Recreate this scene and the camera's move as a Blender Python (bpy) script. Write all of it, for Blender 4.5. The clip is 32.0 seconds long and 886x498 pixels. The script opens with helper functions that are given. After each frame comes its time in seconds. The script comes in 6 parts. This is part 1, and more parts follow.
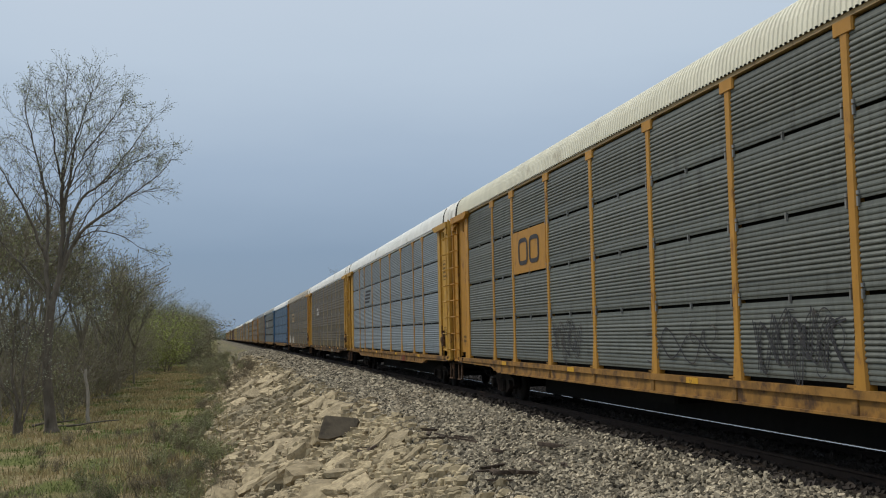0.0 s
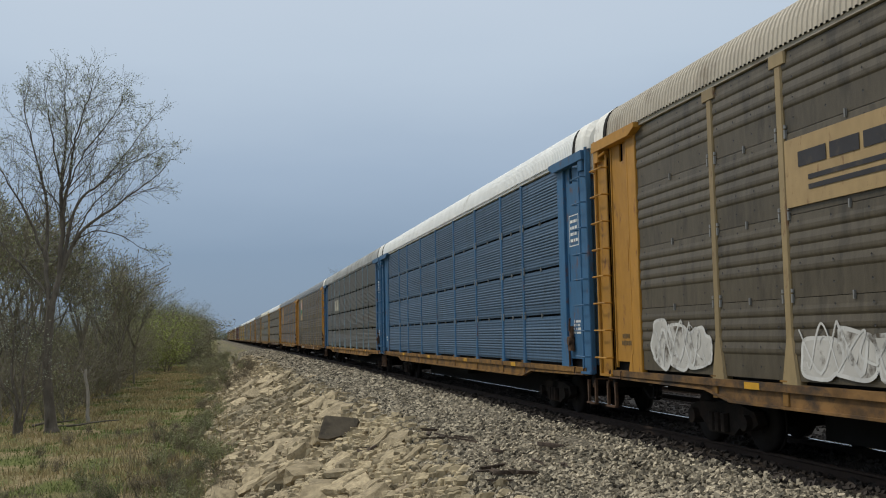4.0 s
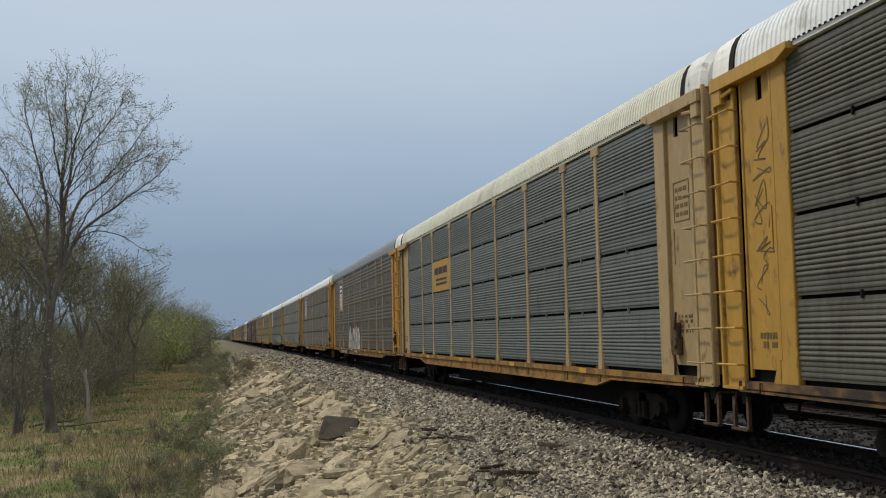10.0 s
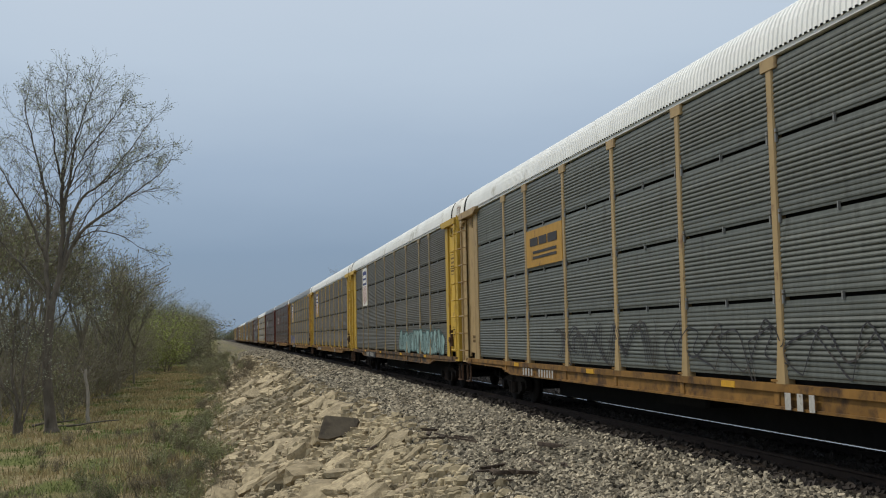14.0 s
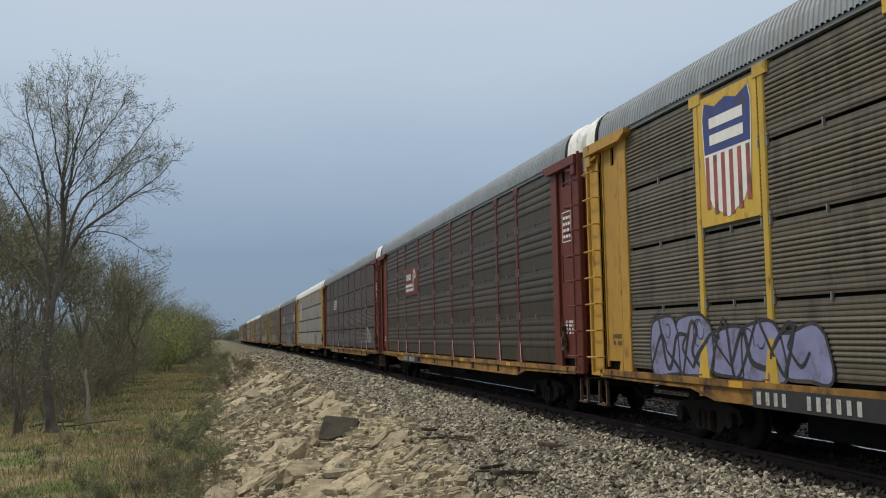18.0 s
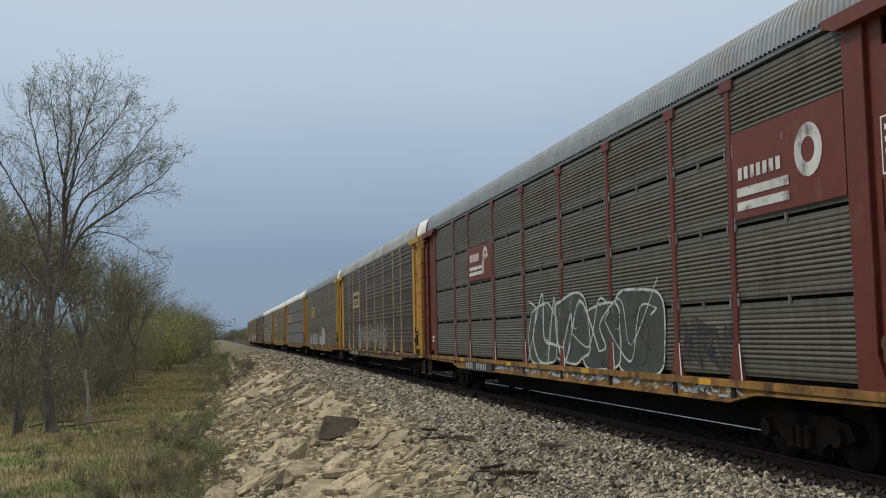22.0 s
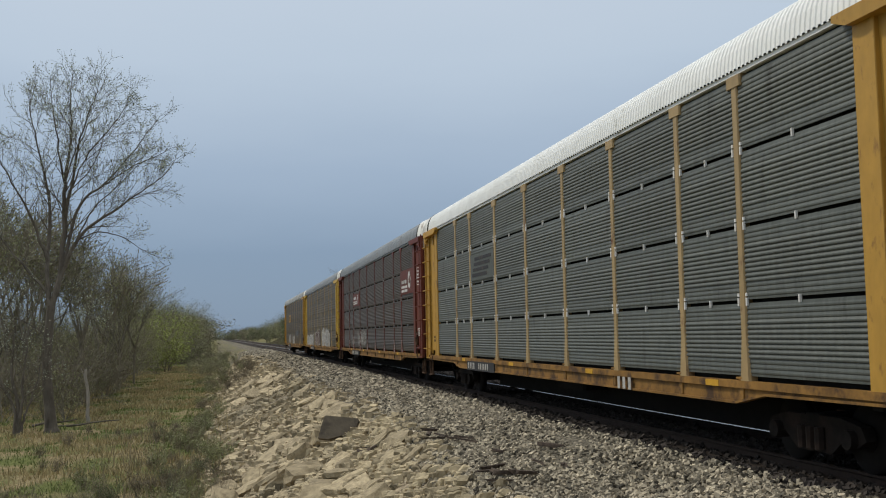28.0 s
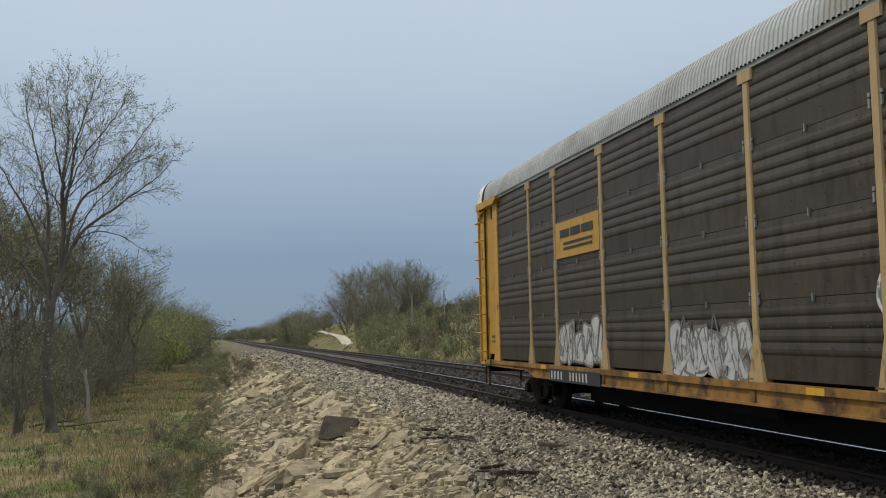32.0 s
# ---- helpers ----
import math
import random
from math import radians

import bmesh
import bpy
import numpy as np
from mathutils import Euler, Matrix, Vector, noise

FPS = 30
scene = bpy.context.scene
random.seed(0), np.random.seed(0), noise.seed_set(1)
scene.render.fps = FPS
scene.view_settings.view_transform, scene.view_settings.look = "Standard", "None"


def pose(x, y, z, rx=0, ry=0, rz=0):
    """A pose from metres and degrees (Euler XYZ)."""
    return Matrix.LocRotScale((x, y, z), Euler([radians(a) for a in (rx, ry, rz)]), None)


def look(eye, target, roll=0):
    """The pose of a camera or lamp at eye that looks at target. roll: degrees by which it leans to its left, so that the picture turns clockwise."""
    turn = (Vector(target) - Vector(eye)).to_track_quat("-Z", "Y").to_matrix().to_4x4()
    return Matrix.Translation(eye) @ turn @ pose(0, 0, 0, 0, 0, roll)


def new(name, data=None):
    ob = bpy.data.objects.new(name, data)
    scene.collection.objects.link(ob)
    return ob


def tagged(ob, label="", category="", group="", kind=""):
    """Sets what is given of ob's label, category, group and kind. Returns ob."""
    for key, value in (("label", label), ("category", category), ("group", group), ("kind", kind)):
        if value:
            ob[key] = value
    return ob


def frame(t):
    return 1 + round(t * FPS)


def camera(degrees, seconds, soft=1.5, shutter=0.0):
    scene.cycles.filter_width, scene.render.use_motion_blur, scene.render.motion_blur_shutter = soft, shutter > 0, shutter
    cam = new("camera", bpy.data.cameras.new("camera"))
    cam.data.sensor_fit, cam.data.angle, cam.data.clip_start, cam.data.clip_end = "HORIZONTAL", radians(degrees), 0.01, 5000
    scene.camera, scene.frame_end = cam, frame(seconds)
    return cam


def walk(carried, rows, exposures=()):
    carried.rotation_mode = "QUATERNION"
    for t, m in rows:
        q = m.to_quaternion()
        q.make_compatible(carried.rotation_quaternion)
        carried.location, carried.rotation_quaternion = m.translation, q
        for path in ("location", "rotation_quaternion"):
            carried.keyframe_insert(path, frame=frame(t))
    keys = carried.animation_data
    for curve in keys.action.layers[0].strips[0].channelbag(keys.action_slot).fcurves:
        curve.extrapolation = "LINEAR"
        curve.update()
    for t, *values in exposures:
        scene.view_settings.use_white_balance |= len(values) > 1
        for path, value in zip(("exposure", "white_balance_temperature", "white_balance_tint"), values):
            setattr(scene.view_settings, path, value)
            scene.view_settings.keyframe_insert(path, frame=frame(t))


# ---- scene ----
# Train of covered car-carrier wagons passing a fixed camera beside a two-track line.
# x: to the far side of the tracks, y: along the line, z: up, with the rail heads at RAIL_Z.
EYE = (0.0, 0.0, 1.675)
cam = camera(45.45, 32.0, soft=1.1)
view = look(EYE, (EYE[0] + 0.20055, EYE[1] + 0.97645, EYE[2] + 0.07957), -1.183)
walk(cam, [(0.0, view), (32.0, view)])
scene.view_settings.exposure = 0.0

TRACK_X = 8.42
TRACK2_X = 12.75
RAIL_Z = -0.12       # height of the rail heads
# where the middle of each wagon stands at the start: the couplings give a little
MIDDLES = (17.91, 46.56, 75.39, 104.16, 132.67, 160.86, 189.52, 218.02, 246.64, 274.97, 303.36, 331.85, 360.97, 389.51,
           417.97, 446.52, 475.04, 503.52, 531.84, 560.19, 588.89, 617.58, 646.03, 674.48, 703.30, 732.15, 761.11, 790.11)


def run(t):
    """Metres that the train has gone by t seconds: it slows a little."""
    return 24.8917 * t - 0.04535 * t * t / 2 + 0.000423 * t ** 3 / 6


def bend(y):
    """How far the line, straight where it passes the camera, has swung to the left at y, and its slope there."""
    d = y - 95.0
    r = math.sqrt(d * d + 625.0)
    far = max(0.0, y - 830.0)
    return 0.00525 * (d + r) + 0.0002 * far * far, 0.00525 * (1 + d / r) + 0.0004 * far


# ---- world and light ----
SUN_EL, SUN_AZ = 50.0, 312.0
world = bpy.data.worlds.new("sky")
scene.world = world
world.use_nodes = True
wn, wl = world.node_tree.nodes, world.node_tree.links
wn.clear()
out = wn.new("ShaderNodeOutputWorld")
bg = wn.new("ShaderNodeBackground")
sky = wn.new("ShaderNodeTexSky")
sky.sky_type, sky.sun_disc = "NISHITA", False
sky.sun_elevation, sky.sun_rotation = radians(SUN_EL), radians(SUN_AZ)
coord = wn.new("ShaderNodeTexCoord")
sep = wn.new("ShaderNodeSeparateXYZ")
ramp = wn.new("ShaderNodeValToRGB")
cloud = wn.new("ShaderNodeTexNoise")
cloud.inputs["Scale"].default_value = 2.2
cloud.inputs["Detail"].default_value = 5.0
stretch = wn.new("ShaderNodeMapping")
stretch.inputs["Scale"].default_value = (1.0, 1.0, 3.5)
cadd = wn.new("ShaderNodeMath")
cadd.operation = "MULTIPLY_ADD"
cadd.inputs[1].default_value = 0.10
els = ramp.color_ramp.elements
els[0].position, els[0].color = 0.0, (0.224, 0.307, 0.418, 1)
els[1].position, els[1].color = 1.0, (1.0, 1.02, 1.03, 1)
for p, c in ((0.07, (0.238, 0.328, 0.452, 1)), (0.16, (0.352, 0.449, 0.579, 1)), (0.26, (0.497, 0.591, 0.703, 1)), (0.4, (0.593, 0.668, 0.762, 1)), (0.6, (0.772, 0.830, 0.888, 1))):
    e = els.new(p)
    e.color = c
mixw = wn.new("ShaderNodeMix")
mixw.data_type = "RGBA"
mixw.inputs["Factor"].default_value = 0.96
scale_sky = wn.new("ShaderNodeMix")
scale_sky.data_type, scale_sky.blend_type = "RGBA", "MULTIPLY"
scale_sky.inputs["Factor"].default_value = 1.0
scale_sky.inputs["B"].default_value = (0.1, 0.1, 0.1, 1)
wl.new(coord.outputs["Generated"], sep.inputs[0])
wl.new(coord.outputs["Generated"], stretch.inputs["Vector"])
wl.new(stretch.outputs["Vector"], cloud.inputs["Vector"])
wl.new(cloud.outputs["Fac"], cadd.inputs[0])
wl.new(sep.outputs["Z"], cadd.inputs[2])
shift = wn.new("ShaderNodeMath")
shift.operation = "SUBTRACT"
shift.inputs[1].default_value = 0.048
wl.new(cadd.outputs[0], shift.inputs[0])
wl.new(shift.outputs[0], ramp.inputs["Fac"])
wl.new(sky.outputs["Color"], scale_sky.inputs["A"])
wl.new(scale_sky.outputs["Result"], mixw.inputs["A"])
wl.new(ramp.outputs["Color"], mixw.inputs["B"])
wl.new(mixw.outputs["Result"], bg.inputs["Color"])
bg.inputs["Strength"].default_value = 1.0
wl.new(bg.outputs[0], out.inputs[0])

sun = new("sun", bpy.data.lights.new("sun", "SUN"))
sun.data.energy, sun.data.angle, sun.data.color = 2.1, radians(5), (1.0, 0.93, 0.81)
sa, se = radians(SUN_AZ), radians(SUN_EL)
sun.matrix_basis = look((0, 0, 60), (-math.sin(sa) * math.cos(se), -math.cos(sa) * math.cos(se), 60 - math.sin(se)))


# ---- materials ----
def material(name, color, rough=0.8, metal=0.0, noise_scale=6.0, spread=0.25, dark=None, patch=0.0, patch_scale=1.2,
             bump=0.15, bump_scale=40.0, streak=(1, 1, 1), per_object=0.0, per_island=0.0, spec=0.3):
    """A surface with fine grain, larger stains of the colour dark, relief, and a shift of tone from piece to piece."""
    m = bpy.data.materials.new(name)
    m.use_nodes = True
    n, l = m.node_tree.nodes, m.node_tree.links
    b = n["Principled BSDF"]
    b.inputs["Roughness"].default_value, b.inputs["Metallic"].default_value = rough, metal
    b.inputs["Specular IOR Level"].default_value = spec
    tc = n.new("ShaderNodeTexCoord")
    mp = n.new("ShaderNodeMapping")
    mp.inputs["Scale"].default_value = streak
    info = n.new("ShaderNodeObjectInfo")
    off = n.new("ShaderNodeVectorMath")
    off.operation = "MULTIPLY_ADD"
    off.inputs[1].default_value = (17.0, 31.0, 23.0)
    l.new(info.outputs["Random"], off.inputs[0])
    l.new(tc.outputs["Object"], off.inputs[2])
    l.new(off.outputs[0], mp.inputs["Vector"])
    fine = n.new("ShaderNodeTexNoise")
    fine.inputs["Scale"].default_value, fine.inputs["Detail"].default_value = noise_scale, 6.0
    l.new(mp.outputs[0], fine.inputs["Vector"])
    r = n.new("ShaderNodeValToRGB")
    r.color_ramp.elements[0].position, r.color_ramp.elements[1].position = 0.3, 0.7
    r.color_ramp.elements[0].color = (*[c * (1 - spread) for c in color], 1)
    r.color_ramp.elements[1].color = (*[min(1, c * (1 + spread)) for c in color], 1)
    l.new(fine.outputs["Fac"], r.inputs["Fac"])
    last = r.outputs["Color"]
    if dark:
        big = n.new("ShaderNodeTexNoise")
        big.inputs["Scale"].default_value, big.inputs["Detail"].default_value = patch_scale, 7.0
        big.inputs["Roughness"].default_value = 0.65
        l.new(mp.outputs[0], big.inputs["Vector"])
        pr = n.new("ShaderNodeValToRGB")
        pr.color_ramp.elements[0].position = 0.62 - 0.35 * patch
        pr.color_ramp.elements[1].position = 0.74 - 0.25 * patch
        l.new(big.outputs["Fac"], pr.inputs["Fac"])
        mx = n.new("ShaderNodeMix")
        mx.data_type = "RGBA"
        mx.inputs["B"].default_value = (*dark, 1)
        l.new(pr.outputs["Color"], mx.inputs["Factor"])
        l.new(last, mx.inputs["A"])
        last = mx.outputs["Result"]
    if per_object or per_island:
        hs = n.new("ShaderNodeHueSaturation")
        rg = n.new("ShaderNodeMapRange")
        k = per_object or per_island
        rg.inputs["To Min"].default_value, rg.inputs["To Max"].default_value = 1 - k, 1 + k
        if per_object:
            l.new(info.outputs["Random"], rg.inputs["Value"])
        else:
            geo = n.new("ShaderNodeNewGeometry")
            l.new(geo.outputs["Random Per Island"], rg.inputs["Value"])
        l.new(rg.outputs[0], hs.inputs["Value"])
        l.new(last, hs.inputs["Color"])
        last = hs.outputs["Color"]
    l.new(last, b.inputs["Base Color"])
    if bump:
        bn = n.new("ShaderNodeTexNoise")
        bn.inputs["Scale"].default_value, bn.inputs["Detail"].default_value = bump_scale, 4.0
        l.new(off.outputs[0], bn.inputs["Vector"])
        bp = n.new("ShaderNodeBump")
        bp.inputs["Strength"].default_value, bp.inputs["Distance"].default_value = bump, 0.02
        l.new(bn.outputs["Fac"], bp.inputs["Height"])
        l.new(bp.outputs[0], b.inputs["Normal"])
    return m


RUST = (0.13, 0.055, 0.025)
GRIME = (0.075, 0.06, 0.045)


def sheet_metal(name, color, dark=GRIME, patch=0.2, per_object=0.1):
    return material(name, color, 0.48, 0.15, 6.0, 0.16, dark, patch * 0.6, 1.6, 0.1, 60, (1, 1.8, 0.5), per_object)


PANEL = {
    "grey": sheet_metal("galvanised_grey", (0.100, 0.108, 0.096), (0.053, 0.055, 0.047)),
    "blue_grey": sheet_metal("galvanised_blue_grey", (0.163, 0.194, 0.215), (0.102, 0.115, 0.121)),
    "brown": sheet_metal("dusty_brown_galvanised", (0.090, 0.075, 0.052), (0.050, 0.042, 0.030), 0.5),
    "dark_brown": sheet_metal("dirty_dark_galvanised", (0.052, 0.040, 0.027), (0.028, 0.020, 0.012), 0.5),
    "taupe": sheet_metal("weathered_taupe_galvanised", (0.077, 0.073, 0.056), (0.052, 0.046, 0.035), 0.5),
    "dusk": sheet_metal("dirty_dusky_galvanised", (0.085, 0.076, 0.063), (0.043, 0.037, 0.030), 0.5),
    "white": sheet_metal("clean_light_galvanised", (0.218, 0.220, 0.213), (0.147, 0.141, 0.131)),
    "blue": sheet_metal("faded_blue_paint", (0.045, 0.087, 0.142), (0.028, 0.048, 0.071)),
    "maroon": sheet_metal("dirty_maroon_galvanised", (0.082, 0.058, 0.047), (0.056, 0.038, 0.032), 0.3),
}


def rack_paint(name, color, patch=0.06):
    return material(name, color, 0.5, 0.0, 5.0, 0.10, RUST, patch + 0.06, 3.2, 0.05, 50, (1, 1.3, 0.7), 0.12)


PAINT = {
    "yellow": rack_paint("yellow_rack_paint", (0.42, 0.238, 0.042)),
    "tan": rack_paint("faded_yellow_rack_paint", (0.34, 0.24, 0.115)),
    "orange": rack_paint("orange_yellow_rack_paint", (0.39, 0.195, 0.03)),
    "bright": rack_paint("bright_yellow_rack_paint", (0.50, 0.325, 0.05)),
    "red": rack_paint("oxide_red_rack_paint", (0.115, 0.025, 0.015), 0.12),
    "blue": rack_paint("blue_rack_paint", (0.035, 0.11, 0.215), 0.05),
    "pale_blue": rack_paint("pale_blue_rack_paint", (0.145, 0.215, 0.255), 0.2),
    "drab": rack_paint("dirty_tan_rack_paint", (0.26, 0.195, 0.10)),
    "white": rack_paint("white_rack_paint", (0.72, 0.71, 0.66), 0.05),
}
ROOF = {
    "white": material("white_roof_paint", (0.80, 0.81, 0.79), 0.55, 0, 2.0, 0.06, (0.42, 0.40, 0.34), 0.05, 0.8, 0.05, 30),
    "cream": material("cream_roof_paint", (0.68, 0.66, 0.54), 0.55, 0, 2.0, 0.08, (0.38, 0.34, 0.26), 0.05, 0.8, 0.05, 30),
    "grey": material("galvanised_roof", (0.27, 0.288, 0.30), 0.5, 0.3, 2.5, 0.12, (0.25, 0.24, 0.22), 0.2, 1.0, 0.05, 30),
    "patchy": material("patched_roof_paint", (0.40, 0.41, 0.40), 0.55, 0.1, 2.5, 0.1, (0.28, 0.27, 0.24), 0.45, 0.5, 0.05, 30),
    "tan": material("tan_roof_paint", (0.42, 0.38, 0.31), 0.6, 0.1, 2.5, 0.1, (0.25, 0.21, 0.16), 0.25, 0.8, 0.05, 30),
}
SILL = material("rusty_yellow_sill_paint", (0.235, 0.122, 0.028), 0.65, 0, 3.0, 0.3, (0.065, 0.034, 0.016), 0.42, 2.4, 0.1, 40, (1, 1, 1), 0.2)
SILL_DIRTY = material("grimy_brown_sill_paint", (0.17, 0.092, 0.031), 0.7, 0, 4.0, 0.45, (0.035, 0.026, 0.02), 0.6, 2.6, 0.1, 40, (1, 0.6, 1.0), 0.25)
# grime, with the shade under and inside the wagons put into its near-black
UNDER = material("black_grime_and_shade", (0.009, 0.008, 0.007), 0.95, 0, 6, 0.3)
# rusty iron taken nearly to black, for bogies that sit in shade
RUSTY = material("dark_rusty_iron", (0.016, 0.012, 0.0095), 0.95, 0.2, 8, 0.35, (0.035, 0.022, 0.016), 0.3)
CASTING = material("red_brown_rusty_casting", (0.085, 0.048, 0.028), 0.85, 0.1, 9, 0.4, (0.03, 0.022, 0.018), 0.3, 5)
# wheel steel with the shade below the deck in its colour
WHEEL = material("shaded_wheel_steel", (0.015, 0.012, 0.01), 0.9, 0.0, 8, 0.2)
RAILSIDE = material("rust_brown_rail", (0.035, 0.023, 0.017), 0.75, 0.3, 8, 0.25)
RAILTOP = material("polished_rail_head", (0.6, 0.58, 0.56), 0.22, 1.0, 20, 0.05, bump=0)
TIE = material("weathered_black_tie", (0.035, 0.027, 0.022), 0.9, 0, 8, 0.35, (0.07, 0.055, 0.045), 0.3, 3, 0.3, 30, (1, 1, 1), 0.2)
LIGHT_MARK = material("white_marking_paint", (0.72, 0.71, 0.68), 0.6, 0, 6, 0.08, bump=0)
WORN_MARK = material("worn_white_lettering", (0.42, 0.41, 0.38), 0.65, 0, 9, 0.3, (0.16, 0.13, 0.1), 0.25, 9, bump=0)
REFLECTOR = material("yellow_reflector_film", (0.55, 0.30, 0.03), 0.4, 0, 6, 0.15, RUST, 0.1, 6, bump=0)
DARK_MARK = material("black_marking_paint", (0.03, 0.03, 0.032), 0.6, 0, 6, 0.15, bump=0)
FAINT_MARK = material("brown_stencil_ink", (0.13, 0.085, 0.035), 0.7, 0, 6, 0.15, bump=0)


# ---- mesh helpers ----
class Mesh:
    """Collects vertices and faces; a few plain forms to join into one mesh."""

    def __init__(self):
        self.v, self.f = [], []

    def add(self, v, f):
        k = len(self.v)
        self.v.extend(v)
        self.f.extend(tuple(i + k for i in q) for q in f)
        return self

    def box(self, x0, x1, y0, y1, z0, z1, c=0.0):
        """A box; c: chamfer of its edges along y and z on all four upright edges."""
        if c <= 0:
            v = [(x, y, z) for z in (z0, z1) for y in (y0, y1) for x in (x0, x1)]
            return self.add(v, [(0, 2, 3, 1), (4, 5, 7, 6), (0, 1, 5, 4), (2, 6, 7, 3), (0, 4, 6, 2), (1, 3, 7, 5)])
        ring = [(x0 + c, y0), (x1 - c, y0), (x1, y0 + c), (x1, y1 - c), (x1 - c, y1), (x0 + c, y1), (x0, y1 - c), (x0, y0 + c)]
        return self.prism(ring, z0, z1)

    def prism(self, ring, z0, z1):
        n = len(ring)
        v = [(x, y, z0) for x, y in ring] + [(x, y, z1) for x, y in ring]
        f = [(i, (i + 1) % n, n + (i + 1) % n, n + i) for i in range(n)]
        return self.add(v, f + [tuple(range(n - 1, -1, -1)), tuple(range(n, 2 * n))])

    def extrude(self, ring, y0, y1):
        """ring of (x, z), run along y."""
        n = len(ring)
        v = [(x, y0, z) for x, z in ring] + [(x, y1, z) for x, z in ring]
        f = [(i, n + i, n + (i + 1) % n, (i + 1) % n) for i in range(n)]
        return self.add(v, f + [tuple(range(n)), tuple(range(2 * n - 1, n - 1, -1))])

    def tube(self, a, b, r, r2=None, n=6, caps=True):
        a, b = Vector(a), Vector(b)
        r2 = r if r2 is None else r2
        w = (b - a)
        if w.length < 1e-6:
            return self
        w.normalize()
        u = w.orthogonal().normalized()
        s = w.cross(u)
        v = []
        for p, q in ((a, r), (b, r2)):
            for i in range(n):
                g = 2 * math.pi * i / n
                v.append(tuple(p + u * (q * math.cos(g)) + s * (q * math.sin(g))))
        f = [(i, (i + 1) % n, n + (i + 1) % n, n + i) for i in range(n)]
        if caps:
            f += [tuple(range(n - 1, -1, -1)), tuple(range(n, 2 * n))]
        return self.add(v, f)

    def data(self, name, mat, smooth=False):
        me = bpy.data.meshes.new(name)
        me.from_pydata(self.v, [], self.f)
        me.materials.append(mat)
        if smooth:
            me.polygons.foreach_set("use_smooth", [True] * len(me.polygons))
        me.update()
        return me


CACHE = {}


def shared(key, mat, build, smooth=False):
    """The mesh for key and material, built once."""
    k = (key, mat.name)
    if k not in CACHE:
        CACHE[k] = build().data(str(key[0] if isinstance(key, tuple) else key), mat, smooth)
    return CACHE[k]


def part(name, data, parent, label="", at=None):
    ob = new(name, data)
    ob.parent = parent
    if at is not None:
        ob.location = at
    if label:
        tagged(ob, label)
    return ob


# ---- the car-carrier wagon ----
HALF = 1.5          # half width over the posts
DECK, EAVE = 0.95, 5.15
END = 14.02         # half length of the rack
PANEL_END = 12.05   # where the corner posts of the ends begin
BAYS = (2.94, 1.975, 2.89, 2.89, 2.89, 2.89, 2.89, 1.975, 2.94)
BAY_Y = [sum(BAYS) / 2 - sum(BAYS[:i]) for i in range(len(BAYS) + 1)]      # from the rear end forwards


def corrugated(w, h, waves, flat, deep=0.022):
    """A pressed panel: horizontal ribs on the outer face, rim and back."""
    def build():
        m = Mesh()
        prof = []
        n = waves
        lo, hi = (-0.47, 0.47) if n > 6 else (-0.20, 0.44)        # few ribs: a plain band below them
        step = h * (hi - lo) / n
        for i in range(n):
            z = lo * h + i * step
            k = deep if n < 6 or 2 < i < n - 3 else deep * 0.5     # the middle ribs are pressed deeper
            prof += [(0.0, z + step * 0.02), (-k * 0.8, z + step * (flat - 0.24)), (-k, z + step * (flat - 0.12)), (-k, z + step * (flat + 0.1)), (-k * 0.45, z + step * 0.8)]
        prof = [(0.0, -h / 2)] + prof + [(0.0, h / 2)]
        k = len(prof)
        v = [(x, s * w / 2, z) for s in (-1, 1) for x, z in prof]
        f = [(i, i + 1, k + i + 1, k + i) for i in range(k - 1)]
        v += [(0.03, -w / 2, -h / 2), (0.03, -w / 2, h / 2), (0.03, w / 2, -h / 2), (0.03, w / 2, h / 2)]
        b = 2 * k
        f += [(b, b + 2, b + 3, b + 1), (0, k, b + 2, b), (k - 1, b + 1, b + 3, 2 * k - 1),
              tuple([b, b + 1] + list(range(k - 1, -1, -1))), tuple([b + 3, b + 2] + list(range(k, 2 * k)))]
        return m.add(v, f)
    return build


def post_mesh(wide, foot, cap):
    """A side post: hat section, a flared foot and a wider cap."""
    def build():
        m = Mesh()
        x0, x1 = -HALF + 0.003, -HALF + 0.12
        w = wide / 2
        zt = EAVE - (0.16 if cap else 0.0)
        zf = DECK + 0.58
        wf = w + foot
        ring = [(x1, -w), (x0 + 0.02, -w), (x0, -w + 0.02), (x0, w - 0.02), (x0 + 0.02, w), (x1, w)]
        m.prism(ring, zf, zt)
        low = [(x1, -wf), (x0 + 0.02, -wf), (x0 - 0.014 * (foot > 0), -wf + 0.02), (x0 - 0.014 * (foot > 0), wf - 0.02), (x0 + 0.02, wf), (x1, wf)]
        v = [(x, y, DECK - 0.02) for x, y in low] + [(x, y, zf) for x, y in ring]
        m.add(v, [(i, (i + 1) % 6, 6 + (i + 1) % 6, 6 + i) for i in range(6)] + [(5, 4, 3, 2, 1, 0), (6, 7, 8, 9, 10, 11)])
        if cap:
            m.box(x0 - 0.012, x1, -w - 0.12, w + 0.12, zt, EAVE, 0.02)
        return m
    return build


